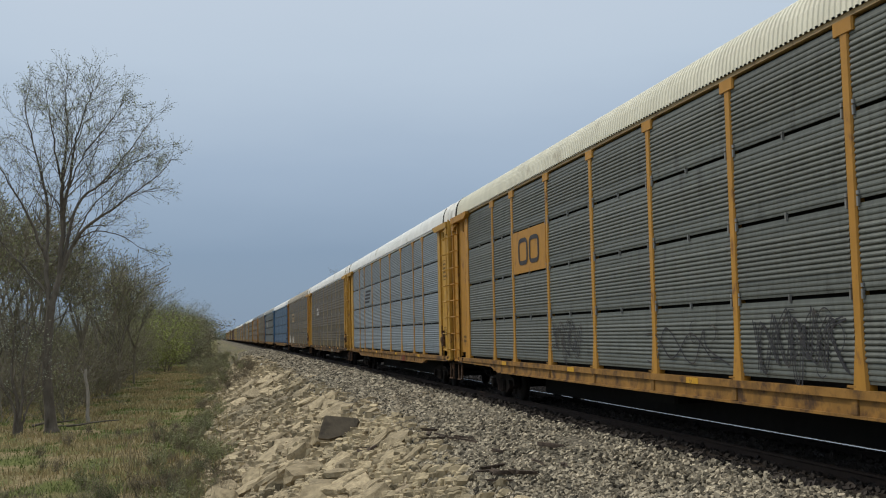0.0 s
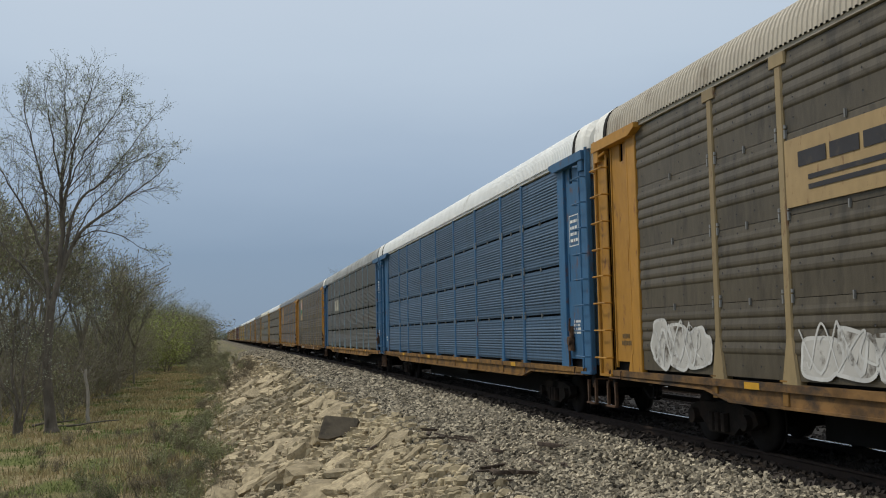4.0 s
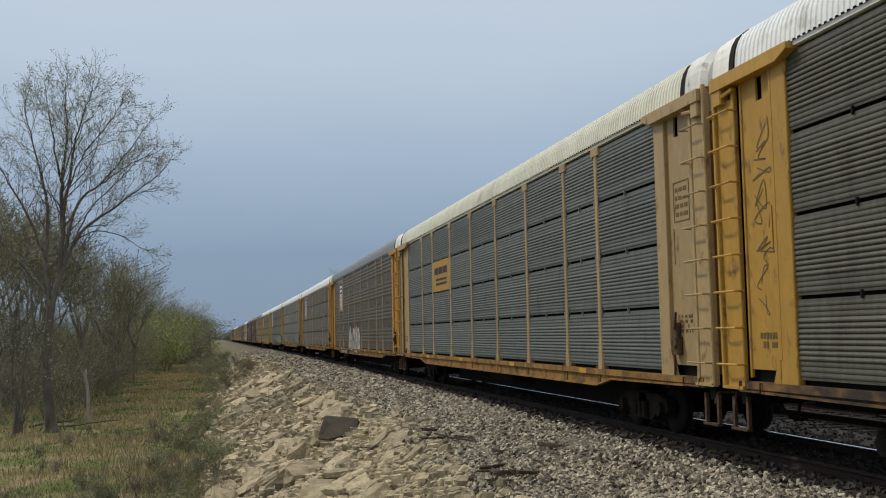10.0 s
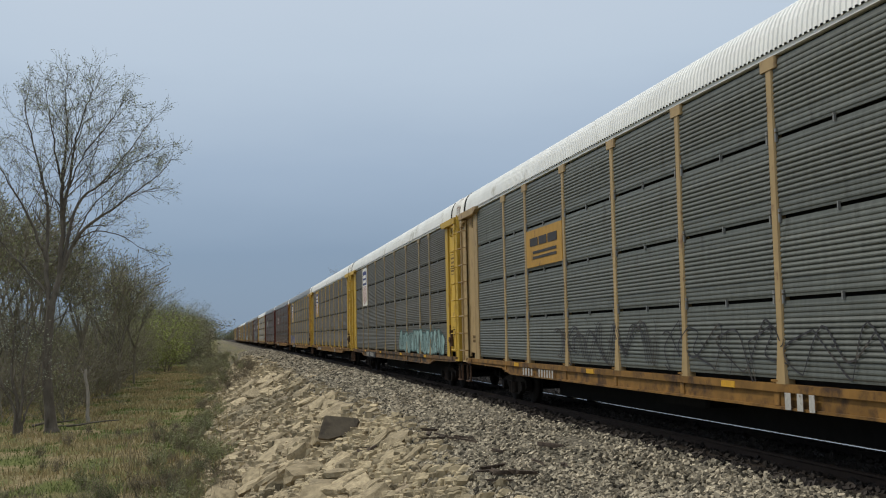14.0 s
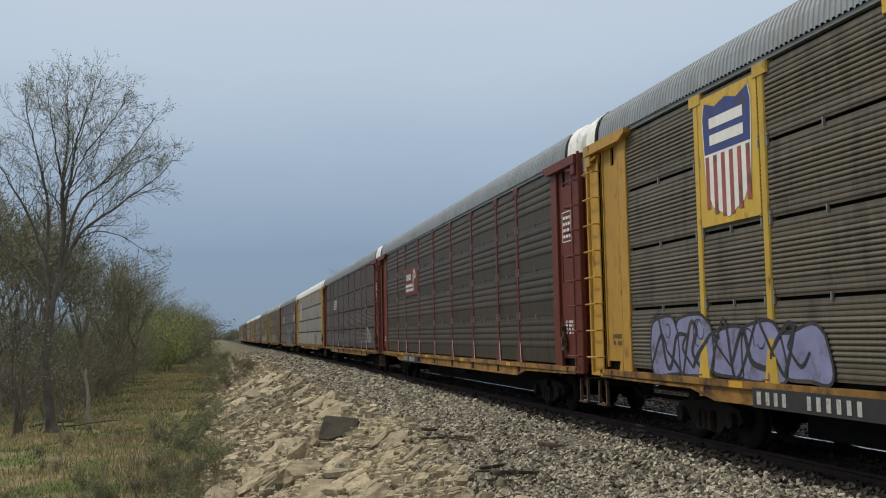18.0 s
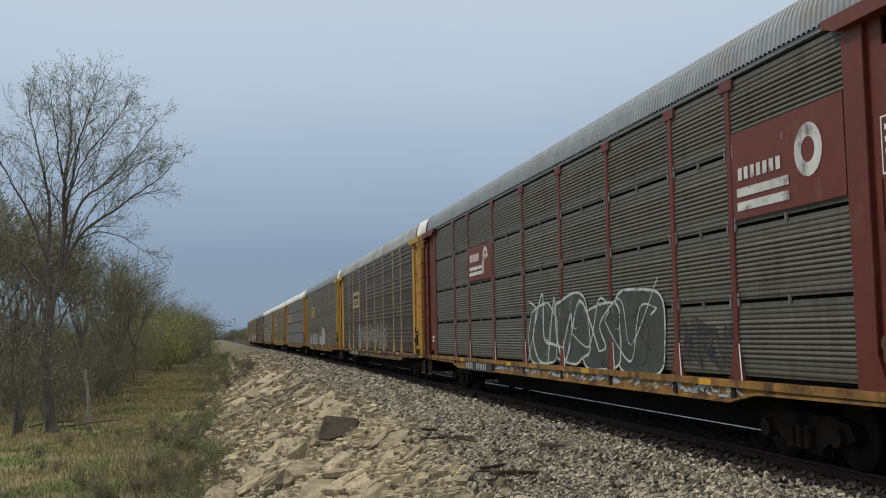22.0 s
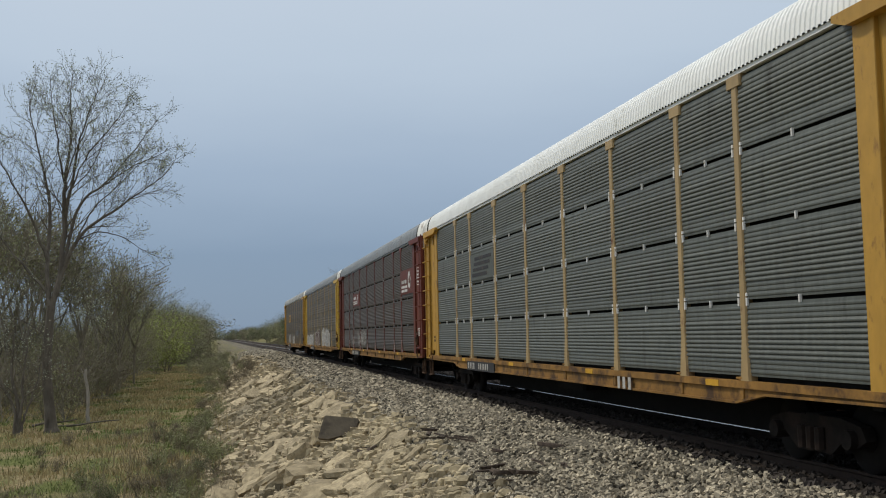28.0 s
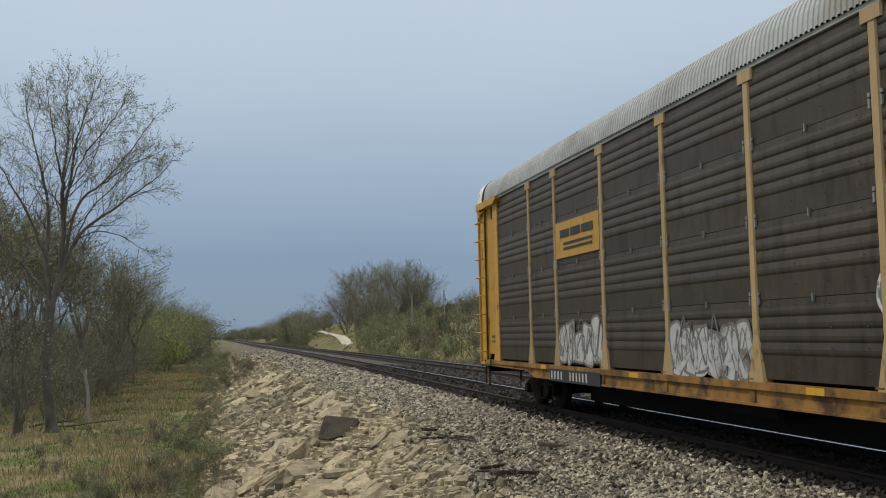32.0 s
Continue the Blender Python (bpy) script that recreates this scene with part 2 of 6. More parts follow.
def foot_highlight(wide, foot):
    """A white highlight, painted as a strip along the flared foot of a post."""
    def build():
        x, w = -HALF - 0.0135, wide / 2
        v = [(x, -w - foot + 0.02, DECK), (x, -w - foot + 0.055, DECK), (x + 0.006, -w - foot * 0.45 + 0.04, DECK + 0.5), (x + 0.006, -w - foot * 0.45 + 0.015, DECK + 0.5)]
        v += [(p + 0.004, q, r) for p, q, r in v]
        return Mesh().add(v, [(0, 1, 2, 3), (7, 6, 5, 4), (0, 4, 5, 1), (1, 5, 6, 2), (2, 6, 7, 3), (3, 7, 4, 0)])
    return build


def clip_mesh():
    """The latches of the panels beside each post and in the middle of each bay."""
    m = Mesh()
    h = (EAVE - DECK - 0.06) / 4
    for z in [DECK + 0.04 + h * i for i in (1, 2, 3)]:
        for y in BAY_Y[1:-1]:
            for d in (-0.115, 0.115):
                m.box(-0.006, 0.03, y + d - 0.018, y + d + 0.018, z - 0.06, z + 0.05, 0.006)
                m.box(-0.004, 0.03, y + d - 0.024, y + d + 0.024, z + 0.07, z + 0.115, 0.008)
        for y0, y1 in zip(BAY_Y, BAY_Y[1:]):
            m.box(-0.005, 0.03, (y0 + y1) / 2 - 0.012, (y0 + y1) / 2 + 0.012, z - 0.055, z + 0.045)
    return m


HALF_ARC = ((0.0, 0.0), (0.01, 0.13), (0.03, 0.26), (0.07, 0.38), (0.14, 0.49), (0.26, 0.575), (0.55, 0.655), (1.5, 0.72))
ROOF_ARC = [(-1, i, z) for i, z in HALF_ARC] + [(1, i, z) for i, z in HALF_ARC[-2::-2]]


ROOF_END = 13.32


def roof_seal():
    """A black weather strip between the roof and the hood of an end."""
    m = Mesh()
    v = [(x * (HALF + 0.03 - i) * k, y, EAVE + 0.05 + z * k) for y, k in ((-0.07, 0.985), (-0.07, 1.022), (0.07, 1.022), (0.07, 0.985)) for x, i, z in ROOF_ARC]
    w = len(ROOF_ARC)
    return m.add(v, [(r * w + i, r * w + w + i, r * w + w + i + 1, r * w + i + 1) for r in range(3) for i in range(w - 1)])


def roof_mesh():
    """An arched roof of cross-wise ribs."""
    m = Mesh()
    ribs = 226
    arc = [(x * (HALF + 0.03 - i), EAVE + 0.05 + z) for x, i, z in ROOF_ARC]
    n = len(arc) - 1
    ys = []
    step = 2 * ROOF_END / ribs
    for i in range(ribs):
        y = -ROOF_END + i * step
        ys += [(y, 0), (y + step * 0.30, 0), (y + step * 0.45, 1), (y + step * 0.85, 1)]
    ys.append((ROOF_END, 0))
    v = []
    for y, up in ys:
        for x, z in arc:
            k = 1 + 0.008 * up
            v.append((x * k, y, EAVE + (z - EAVE) + 0.02 * up))
    w = n + 1
    f = [(r * w + i, r * w + i + 1, r * w + w + i + 1, r * w + w + i) for r in range(len(ys) - 1) for i in range(n)]
    return m.add(v, f)


def roof_end_mesh():
    """The plain hood over the end doors."""
    m = Mesh()
    n = len(ROOF_ARC) - 1
    v = []
    for y, s, drop in ((-0.6, 1.014, -0.02), (0.0, 1.01, -0.01), (0.12, 0.97, 0.1), (0.17, 0.93, 0.5)):
        for x, i, z in ROOF_ARC:
            v.append((x * (HALF + 0.03 - i) * s, y, EAVE + 0.06 + z - drop * (z / 0.64)))
    w = n + 1
    return m.add(v, [(r * w + i, r * w + w + i, r * w + w + i + 1, r * w + i + 1) for r in range(3) for i in range(n)])


def fascia_mesh():
    m = Mesh()
    for s in (-1, 1):
        m.extrude([(s * (HALF + 0.005), EAVE), (s * (HALF - 0.1), EAVE), (s * (HALF - 0.1), EAVE + 0.06), (s * (HALF + 0.005), EAVE + 0.06)], -END + 0.03, END - 0.03)
    return m


def sill_mesh(s):
    """A fish-bellied side sill with a top flange and a bottom lip."""
    def build():
        m = Mesh()
        zt, zb = DECK - 0.005, 0.63
        side = [(-13.6, zt), (-13.6, zb + 0.17), (-9.7, zb + 0.14), (-8.9, zb), (8.9, zb), (9.7, zb + 0.14), (13.6, zb + 0.17), (13.6, zt)]
        n = len(side)
        for a, b, k in ((HALF - 0.03, HALF - 0.1, 0.0), (HALF + 0.005, HALF - 0.1, 0.03)):
            if k:
                pts = side[1:-1]
                for (y0, z0), (y1, z1) in zip(pts, pts[1:]):
                    v = [(s * x, y, z + d) for y, z in ((y0, z0), (y1, z1)) for x, d in ((a, -0.004), (b, -0.004), (b, k), (a, k))]
                    m.add(v, [(0, 1, 5, 4), (1, 2, 6, 5), (2, 3, 7, 6), (3, 0, 4, 7), (0, 3, 2, 1), (4, 5, 6, 7)])
            else:
                v = [(s * a, y, z) for y, z in side] + [(s * b, y, z) for y, z in side]
                m.add(v, [(i, (i + 1) % n, n + (i + 1) % n, n + i) for i in range(n)] + [tuple(range(n - 1, -1, -1)), tuple(range(n, 2 * n))])
        x0, x1 = sorted((s * (HALF + 0.015), s * (HALF - 0.1)))
        m.box(x0, x1, -13.6, 13.6, zt - 0.1, zt + 0.002)
        return m
    return build


def corner_post():
    """The broad flat post where the panels end, with a splayed foot; y runs outwards from the panels."""
    m = Mesh()
    x0, x1 = -HALF - 0.004, -HALF + 0.1
    m.box(x0, x1, 0.012, 0.42, DECK - 0.02, EAVE - 0.05, 0.012)
    m.box(x0 - 0.006, x1, 0.36, 0.43, DECK + 0.3, EAVE - 0.05, 0.01)
    v = [(x, y, z) for x in (x0 - 0.004, x0 + 0.05) for y, z in ((0.42, DECK + 0.42), (0.42, DECK - 0.05), (0.62, DECK - 0.05))]
    return m.add(v, [(0, 1, 2), (5, 4, 3), (0, 3, 4, 1), (1, 4, 5, 2), (2, 5, 3, 0)])


def end_sheet(wide):
    """The recessed steel sheet beside the corner post, with a notch under the header."""
    def build():
        m = Mesh()
        a, b = -HALF + 0.05, -HALF + 0.08
        m.box(a, b, 0.42, wide, DECK + 0.16, EAVE - 0.46)
        m.box(a, b, 0.42, 0.7, EAVE - 0.46, EAVE - 0.06)
        m.box(a, b, 0.86, wide, EAVE - 0.46, EAVE - 0.06)
        m.box(a - 0.02, b, wide - 0.05, wide, DECK + 0.05, EAVE - 0.1, 0.008)
        m.box(a - 0.014, a + 0.01, 0.56, 0.6, DECK + 1.75, DECK + 2.3)
        return m
    return build


def header_mesh():
    """The bracket that carries the eave over an end, and the box at its tip."""
    m = Mesh()
    x = -HALF
    m.add([(p, y, z) for y, z0, z1 in ((-0.22, EAVE - 0.03, EAVE + 0.05), (0.05, EAVE - 0.13, EAVE + 0.05), (1.9, EAVE - 0.13, EAVE + 0.05)) for p, z in ((x - 0.11, z0), (x - 0.11, z1), (x + 0.1, z1), (x + 0.1, z0))],
          [(0, 1, 5, 4), (1, 2, 6, 5), (2, 3, 7, 6), (3, 0, 4, 7), (4, 5, 9, 8), (5, 6, 10, 9), (6, 7, 11, 10), (7, 4, 8, 11), (0, 3, 2, 1), (8, 9, 10, 11)])
    m.box(x - 0.09, x + 0.06, 1.62, 1.86, EAVE - 0.34, EAVE - 0.12, 0.02)
    m.tube((x - 0.06, 1.3, EAVE - 0.2), (x - 0.06, 1.62, EAVE - 0.24), 0.03)
    return m


def ladder_side():
    """The plate behind the rungs at the corner, with its outer flange."""
    m = Mesh()
    x = -HALF
    m.box(x + 0.0, x + 0.03, 1.37, 1.97, DECK - 0.08, EAVE - 0.3)
    m.box(x - 0.02, x + 0.05, 1.37, 1.46, DECK - 0.1, EAVE - 0.16, 0.012)
    m.box(x - 0.05, x + 0.06, 1.9, 1.98, DECK - 0.1, EAVE + 0.1, 0.015)
    m.box(x - 0.05, x + 0.03, 1.37, 1.97, DECK - 0.12, DECK - 0.075)
    return m


def rung():
    m = Mesh()
    m.tube((-0.14, -0.05, 0.0), (-0.14, 0.55, 0.0), 0.015)
    m.tube((-0.14, -0.05, 0.0), (0.01, -0.02, 0.0), 0.015)
    m.tube((-0.14, 0.55, 0.0), (-0.03, 0.56, 0.0), 0.015)
    return m


def end_door():
    """One of the pair of curved end doors with upright ribs."""
    m = Mesh()
    ring = [(-0.02, 0.0), (-0.02, 0.07)]
    for x in (-0.15, -0.45, -0.75, -1.05):
        ring += [(x, 0.07), (x - 0.03, 0.14), (x - 0.13, 0.14), (x - 0.16, 0.07)]
    ring += [(-1.33, 0.08), (-1.42, 0.07), (-1.45, 0.02), (-1.45, -0.14), (-1.42, -0.16), (-1.36, -0.16), (-1.36, 0.0)]
    return m.prism(ring, DECK + 0.05, EAVE - 0.44)


def door_top():
    """The rounded weather hood over an end door."""
    m = Mesh()
    ring = [(-1.44, 0.1), (-1.38, 0.2), (-1.2, 0.26), (-0.6, 0.28), (-0.02, 0.28), (-0.02, -0.05), (-1.4, -0.05), (-1.46, 0.0)]
    for z0, z1, s in ((EAVE - 0.42, EAVE - 0.3, 0.985), (EAVE - 0.3, EAVE + 0.22, 1.0), (EAVE + 0.22, EAVE + 0.38, 0.94), (EAVE + 0.38, EAVE + 0.47, 0.8)):
        m.prism([(x * s, y * s) for x, y in ring], z0, z1)
    return m


def frame_mesh():
    """Deck, centre sill and cross-bearers."""
    m = Mesh()
    m.box(-1.38, 1.38, -13.7, 13.7, DECK - 0.06, DECK - 0.01)
    m.box(-0.38, 0.38, -13.6, 13.6, 0.55, DECK - 0.06)
    # centre sill made extra deep, so the gap below the wagon stays dark
    m.box(-0.4, 0.4, -8.3, 8.3, 0.12, 0.56)
    for i in range(13):
        y = -12 + i * 2.0
        if abs(abs(y) - 10) > 1.5:
            m.box(-1.38, 1.38, y - 0.1, y + 0.1, 0.72, DECK - 0.06)
    for s in (-1, 1):
        m.box(-1.4, 1.4, s * 13.68 - 0.1, s * 13.68 + 0.1, 0.62, DECK - 0.02, 0.02)
        m.box(-0.18, 0.18, s * 13.9 - 0.36, s * 13.9 + 0.36, 0.62, 0.92, 0.03)
    m.tube((-1.1, -7.5, 0.62), (-1.1, 7.5, 0.62), 0.035)
    m.box(-1.05, -0.5, -1.2, 0.6, 0.42, 0.85, 0.05)
    return m


def sideframe():
    """A cast bogie side frame, in the plane x = 0."""
    m = Mesh()
    ring = [(-1.15, 0.42), (-1.05, 0.58), (-0.62, 0.66), (0.62, 0.66), (1.05, 0.58), (1.15, 0.42), (0.95, 0.32), (0.72, 0.42), (0.40, 0.2), (-0.40, 0.2), (-0.72, 0.42), (-0.95, 0.32)]
    n = len(ring)
    v = [(-0.07, y, z) for y, z in ring] + [(0.07, y, z) for y, z in ring]
    m.add(v, [(i, (i + 1) % n, n + (i + 1) % n, n + i) for i in range(n)] + [tuple(range(n - 1, -1, -1)), tuple(range(n, 2 * n))])
    for y in (-0.86, 0.86):
        m.tube((-0.16, y, 0.42), (0.05, y, 0.42), 0.12, n=12)
    for y in (-0.2, 0, 0.2):
        m.tube((-0.1, y, 0.24), (-0.1, y, 0.52), 0.075, n=8)
    return m


def wheel_mesh():
    m = Mesh()
    m.tube((-0.07, 0, 0), (0.05, 0, 0), 0.42, n=24)
    m.tube((0.05, 0, 0), (0.075, 0, 0), 0.445, n=24)
    m.tube((-0.1, 0, 0), (-0.07, 0, 0), 0.16, n=12)
    return m


def bolster():
    m = Mesh()
    m.box(-1.05, 1.05, -0.2, 0.2, 0.42, 0.68, 0.04)
    for y in (-0.86, 0.86):
        m.tube((-0.8, y, 0.42), (0.8, y, 0.42), 0.08, n=8)
    return m


def stake_pocket():
    m = Mesh()
    m.box(-0.012, 0.03, -0.07, 0.07, -0.15, 0.15, 0.01)
    m.box(-0.03, 0.03, -0.09, 0.09, 0.15, 0.175)
    return m


def step_iron():
    m = Mesh()
    for y in (-0.2, 0.2):
        m.box(-0.03, 0.02, y - 0.03, y + 0.03, 0.28, 0.72)
    m.box(-0.06, 0.03, -0.23, 0.23, 0.26, 0.29)
    return m


def lever_mesh():
    """Hand-brake housing, chain guide and lever at the foot of an end."""
    m = Mesh()
    m.box(-0.07, 0.03, -0.11, 0.11, -0.3, -0.02, 0.03)
    m.box(-0.045, 0.03, -0.05, 0.07, -0.02, 0.2, 0.02)
    m.tube((-0.07, -0.02, -0.1), (-0.1, -0.02, -0.1), 0.09, n=12)
    m.tube((-0.06, 0, 0.1), (-0.07, -0.09, 0.36), 0.02)
    m.tube((-0.05, 0.05, -0.3), (-0.03, 0.1, -0.62), 0.02)
    return m


def air_hose():
    """A brake hose that sags from the end sill."""
    m = Mesh()
    pts = [(0.0, 0.0, 0.72), (0.0, 0.12, 0.62), (0.02, 0.2, 0.48), (0.05, 0.34, 0.36), (0.12, 0.48, 0.33), (0.2, 0.54, 0.36)]
    for a, b in zip(pts, pts[1:]):
        m.tube(a, b, 0.024, n=6)
    return m


def grab_iron():
    m = Mesh()
    for y in (-0.28, 0.28):
        m.tube((0.03, y, 0), (-0.06, y, 0), 0.014, n=5)
        m.tube((-0.06, y, 0), (-0.06, y, -0.12), 0.014, n=5)
    m.tube((-0.06, -0.28, -0.12), (-0.06, 0.28, -0.12), 0.014, n=5)
    return m


def bars(w, h, rows, rnd, fill=0.85):
    """Plain bars in place of writing, in the plane x = 0."""
    m = Mesh()
    rh = h / rows
    for r in range(rows):
        y = -w / 2
        z = h / 2 - (r + 0.5) * rh
        left = 6
        while y < w / 2 - 0.03:
            k = rnd.uniform(0.34, 0.5) * rh
            up = rh * rnd.uniform(0.3, 0.36)
            if rnd.random() < fill or rows == 1:
                m.box(-0.004, 0.0, y, min(y + k, w / 2), z - up, z + up)
            y += k + rh * 0.2
            left -= 1
            if left == 0:
                y += rh * 0.9
    return m


def mark_bars(rnd, h=0.19, letters=4, digits=6):
    """Reporting marks as bars: a group of wide ones, a gap and a group of narrow ones."""
    m = Mesh()
    y = 1.48
    for i in range(letters + (digits if letters > 3 else 0)):
        w = (0.2 if i < letters else 0.17) * rnd.uniform(0.85, 1.1) * h / 0.19
        m.box(-0.004, 0.0, y - w * 0.7, y - w * 0.12, -h / 2, h / 2)
        y -= w + 0.05 + (0.38 if i == letters - 1 else 0)
    return m


def smooth_line(pts, n=5):
    """A flowing line through points."""
    out = []
    q = [pts[0]] + list(pts) + [pts[-1]]
    for a, b, c, d in zip(q, q[1:], q[2:], q[3:]):
        for i in range(n):
            t = i / n
            out.append(tuple(0.5 * (2 * b[j] + (c[j] - a[j]) * t + (2 * a[j] - 5 * b[j] + 4 * c[j] - d[j]) * t * t + (3 * b[j] - a[j] - 3 * c[j] + d[j]) * t ** 3) for j in (0, 1)))
    return out + [tuple(pts[-1])]


def ribbon(m, pts, w, x, taper=0.0):
    """A painted stroke of width w through points (y, z), at depth x."""
    v = []
    n = len(pts)
    for i, (y, z) in enumerate(pts):
        a, b = pts[max(0, i - 1)], pts[min(n - 1, i + 1)]
        dy, dz = b[0] - a[0], b[1] - a[1]
        q = math.hypot(dy, dz) or 1
        k = w / 2 * (1 - taper * abs(2 * i / max(1, n - 1) - 1))
        v += [(x, y + dz / q * k, z - dy / q * k), (x, y - dz / q * k, z + dy / q * k)]
    m.add(v, [(2 * i, 2 * i + 2, 2 * i + 3, 2 * i + 1) for i in range(n - 1)])


def graffiti(car, y0, y1, z0, z1, fill, line, rnd, letters, loose=False):
    """Spray-painted scribble on the side: tangled flame-like strokes, no writing."""
    body, edge = Mesh(), Mesh()
    h = z1 - z0
    step = (y1 - y0) / letters
    thick = min(0.17, max(0.06, 0.2 * min(step, h)))
    depth = 0
    if fill:
        for i in range(letters):
            cy, hz = y0 + (i + 0.5) * step, h * rnd.uniform(0.72, 1.0)
            cz = z0 + hz / 2
            ring = []
            for k in range(11):
                a = 2 * math.pi * k / 11
                e = rnd.uniform(0.8, 1.12)
                ring.append((cy + math.copysign(abs(math.cos(a)) ** 0.6, math.cos(a)) * step * 0.6 * e, cz + math.copysign(abs(math.sin(a)) ** 0.6, math.sin(a)) * hz * 0.5 * e))
            ring = smooth_line(ring + ring[:2], 3)[:-3]
            depth += 1
            body.add([(-HALF + 0.0035 - 0.0003 * depth, y, z) for y, z in ring], [tuple(range(len(ring)))])
            if line:
                ribbon(edge, ring + ring[:1], 0.05, -HALF + 0.0034 - 0.0003 * depth)
    for run_no in range(2):
        pts = []
        y = y1
        up = bool(run_no)
        while y > y0:
            top = z0 + h * rnd.uniform(0.62, 0.98)
            low = z0 + h * rnd.uniform(0.02, 0.3)
            pts.append((y + rnd.uniform(-0.15, 0.15) * step, top if up else low))
            if rnd.random() < 0.45:
                pts.append((y - 0.25 * step, (top if up else low) + rnd.uniform(-0.2, 0.1) * h))
            if rnd.random() < 0.35:
                pts.append((y - 0.1 * step, z0 + h * rnd.uniform(0.3, 0.6)))
            up = not up
            y -= step * rnd.uniform(0.4, 0.62)
        if len(pts) < 3:
            continue
        k = 0
        while k < len(pts) - 1:
            n = rnd.randint(3, 6)
            part_of = pts[k:k + n]
            k += n - 1
            if len(part_of) < 2:
                break
            s = smooth_line(part_of)
            depth += 1
            x = -HALF + 0.0035 - 0.00012 * depth
            if fill:
                if line:
                    ribbon(edge, s, thick * rnd.uniform(0.2, 0.55), x - 0.005, 0.4)
                else:
                    ribbon(body, s, thick, x - 0.005, 0.3)
            elif line:
                ribbon(edge, s, 0.03, x, 0.3)
                if loose:
                    ribbon(edge, [(q[0] + thick * 0.6, q[1] + 0.03) for q in s], 0.022, x - 0.0001)
    if line:
        for i in range(letters * (3 if loose else 1)):
            cy, cz = rnd.uniform(y0, y1), z0 + h * rnd.uniform(0.2, 0.8)
            r = h * rnd.uniform(0.08, 0.22)
            a0 = rnd.uniform(0, 6.28)
            p = [(cy + r * math.cos(a0 + 0.7 * j), cz + r * 1.2 * math.sin(a0 + 0.7 * j)) for j in range(rnd.randint(3, 8))]
            depth += 1
            ribbon(edge, smooth_line(p, 3), 0.02, -HALF - 0.003 - 0.0001 * depth, 0.4)
    if fill:
        tagged(part("graffiti_fill", body.data("graffiti_fill", fill), car, "spray-painted graffiti fill"), kind="stuff")
    if line:
        tagged(part("graffiti_outline", edge.data("graffiti_outline", line), car, "spray-painted graffiti outline"), kind="stuff")


def scrawl(car, y0, y1, z0, z1, mat, rnd, n=6):
    """Loose marker lines on the recessed sheet of an end."""
    m = Mesh()
    for i in range(n):
        z = z0 + (z1 - z0) * i / n
        q = [(rnd.uniform(y0, y1), z + (z1 - z0) / n * rnd.uniform(-0.3, 1.2)) for _ in range(5)]
        ribbon(m, smooth_line(q, 4), 0.022, -HALF + 0.046 - 0.0003 * i, 0.3)
    tagged(part("graffiti_outline", m.data("graffiti_outline", mat), car, "marker scrawl on the end sheet"), kind="stuff")


def uncoupling_lever():
    """The bent rod that reaches from the side to the coupler."""
    m = Mesh()
    pts = [(-1.46, 0.0, 0.58), (-1.42, 0.03, 0.74), (-0.55, 0.05, 0.72), (-0.4, 0.06, 0.6), (-0.22, 0.08, 0.62)]
    for a, b in zip(pts, pts[1:]):
        m.tube(a, b, 0.018, n=6)
    return m


def rivets():
    """Dark rivet heads in columns on the plain-sided panels."""
    m = Mesh()
    for y0, y1 in zip(BAY_Y, BAY_Y[1:]):
        for k in (0.12, 0.37, 0.63, 0.88):
            y = y0 + (y1 - y0) * k
            z = DECK + 0.2
            while z < EAVE - 0.1:
                m.add([(0, y + 0.022, z), (-0.006, y, z + 0.022), (0, y - 0.022, z), (-0.006, y, z - 0.022)], [(0, 1, 2, 3)])
                z += 0.259
    return m


SPRAY = {}


def spray(name, color):
    if name not in SPRAY:
        SPRAY[name] = material(name + "_spray_paint", color, 0.7, 0, 3, 0.15, GRIME, 0.25, 2.5, 0.0)
    return SPRAY[name]


def plate(car, bay, z0, z1, mat, name="logo_panel", label="", spread=0.0):
    """A flat painted plate over one bay."""
    ya, yb = BAY_Y[bay + 1] + 0.1 - spread, BAY_Y[bay] - 0.1 + spread
    def build():
        return Mesh().box(-0.01, 0.02, -(yb - ya) / 2, (yb - ya) / 2, -(z1 - z0) / 2, (z1 - z0) / 2)
    return part(name, shared(("plate", round(yb - ya, 3), round(z1 - z0, 3)), mat, build), car, label, (-HALF + 0.012, (ya + yb) / 2, (z0 + z1) / 2))


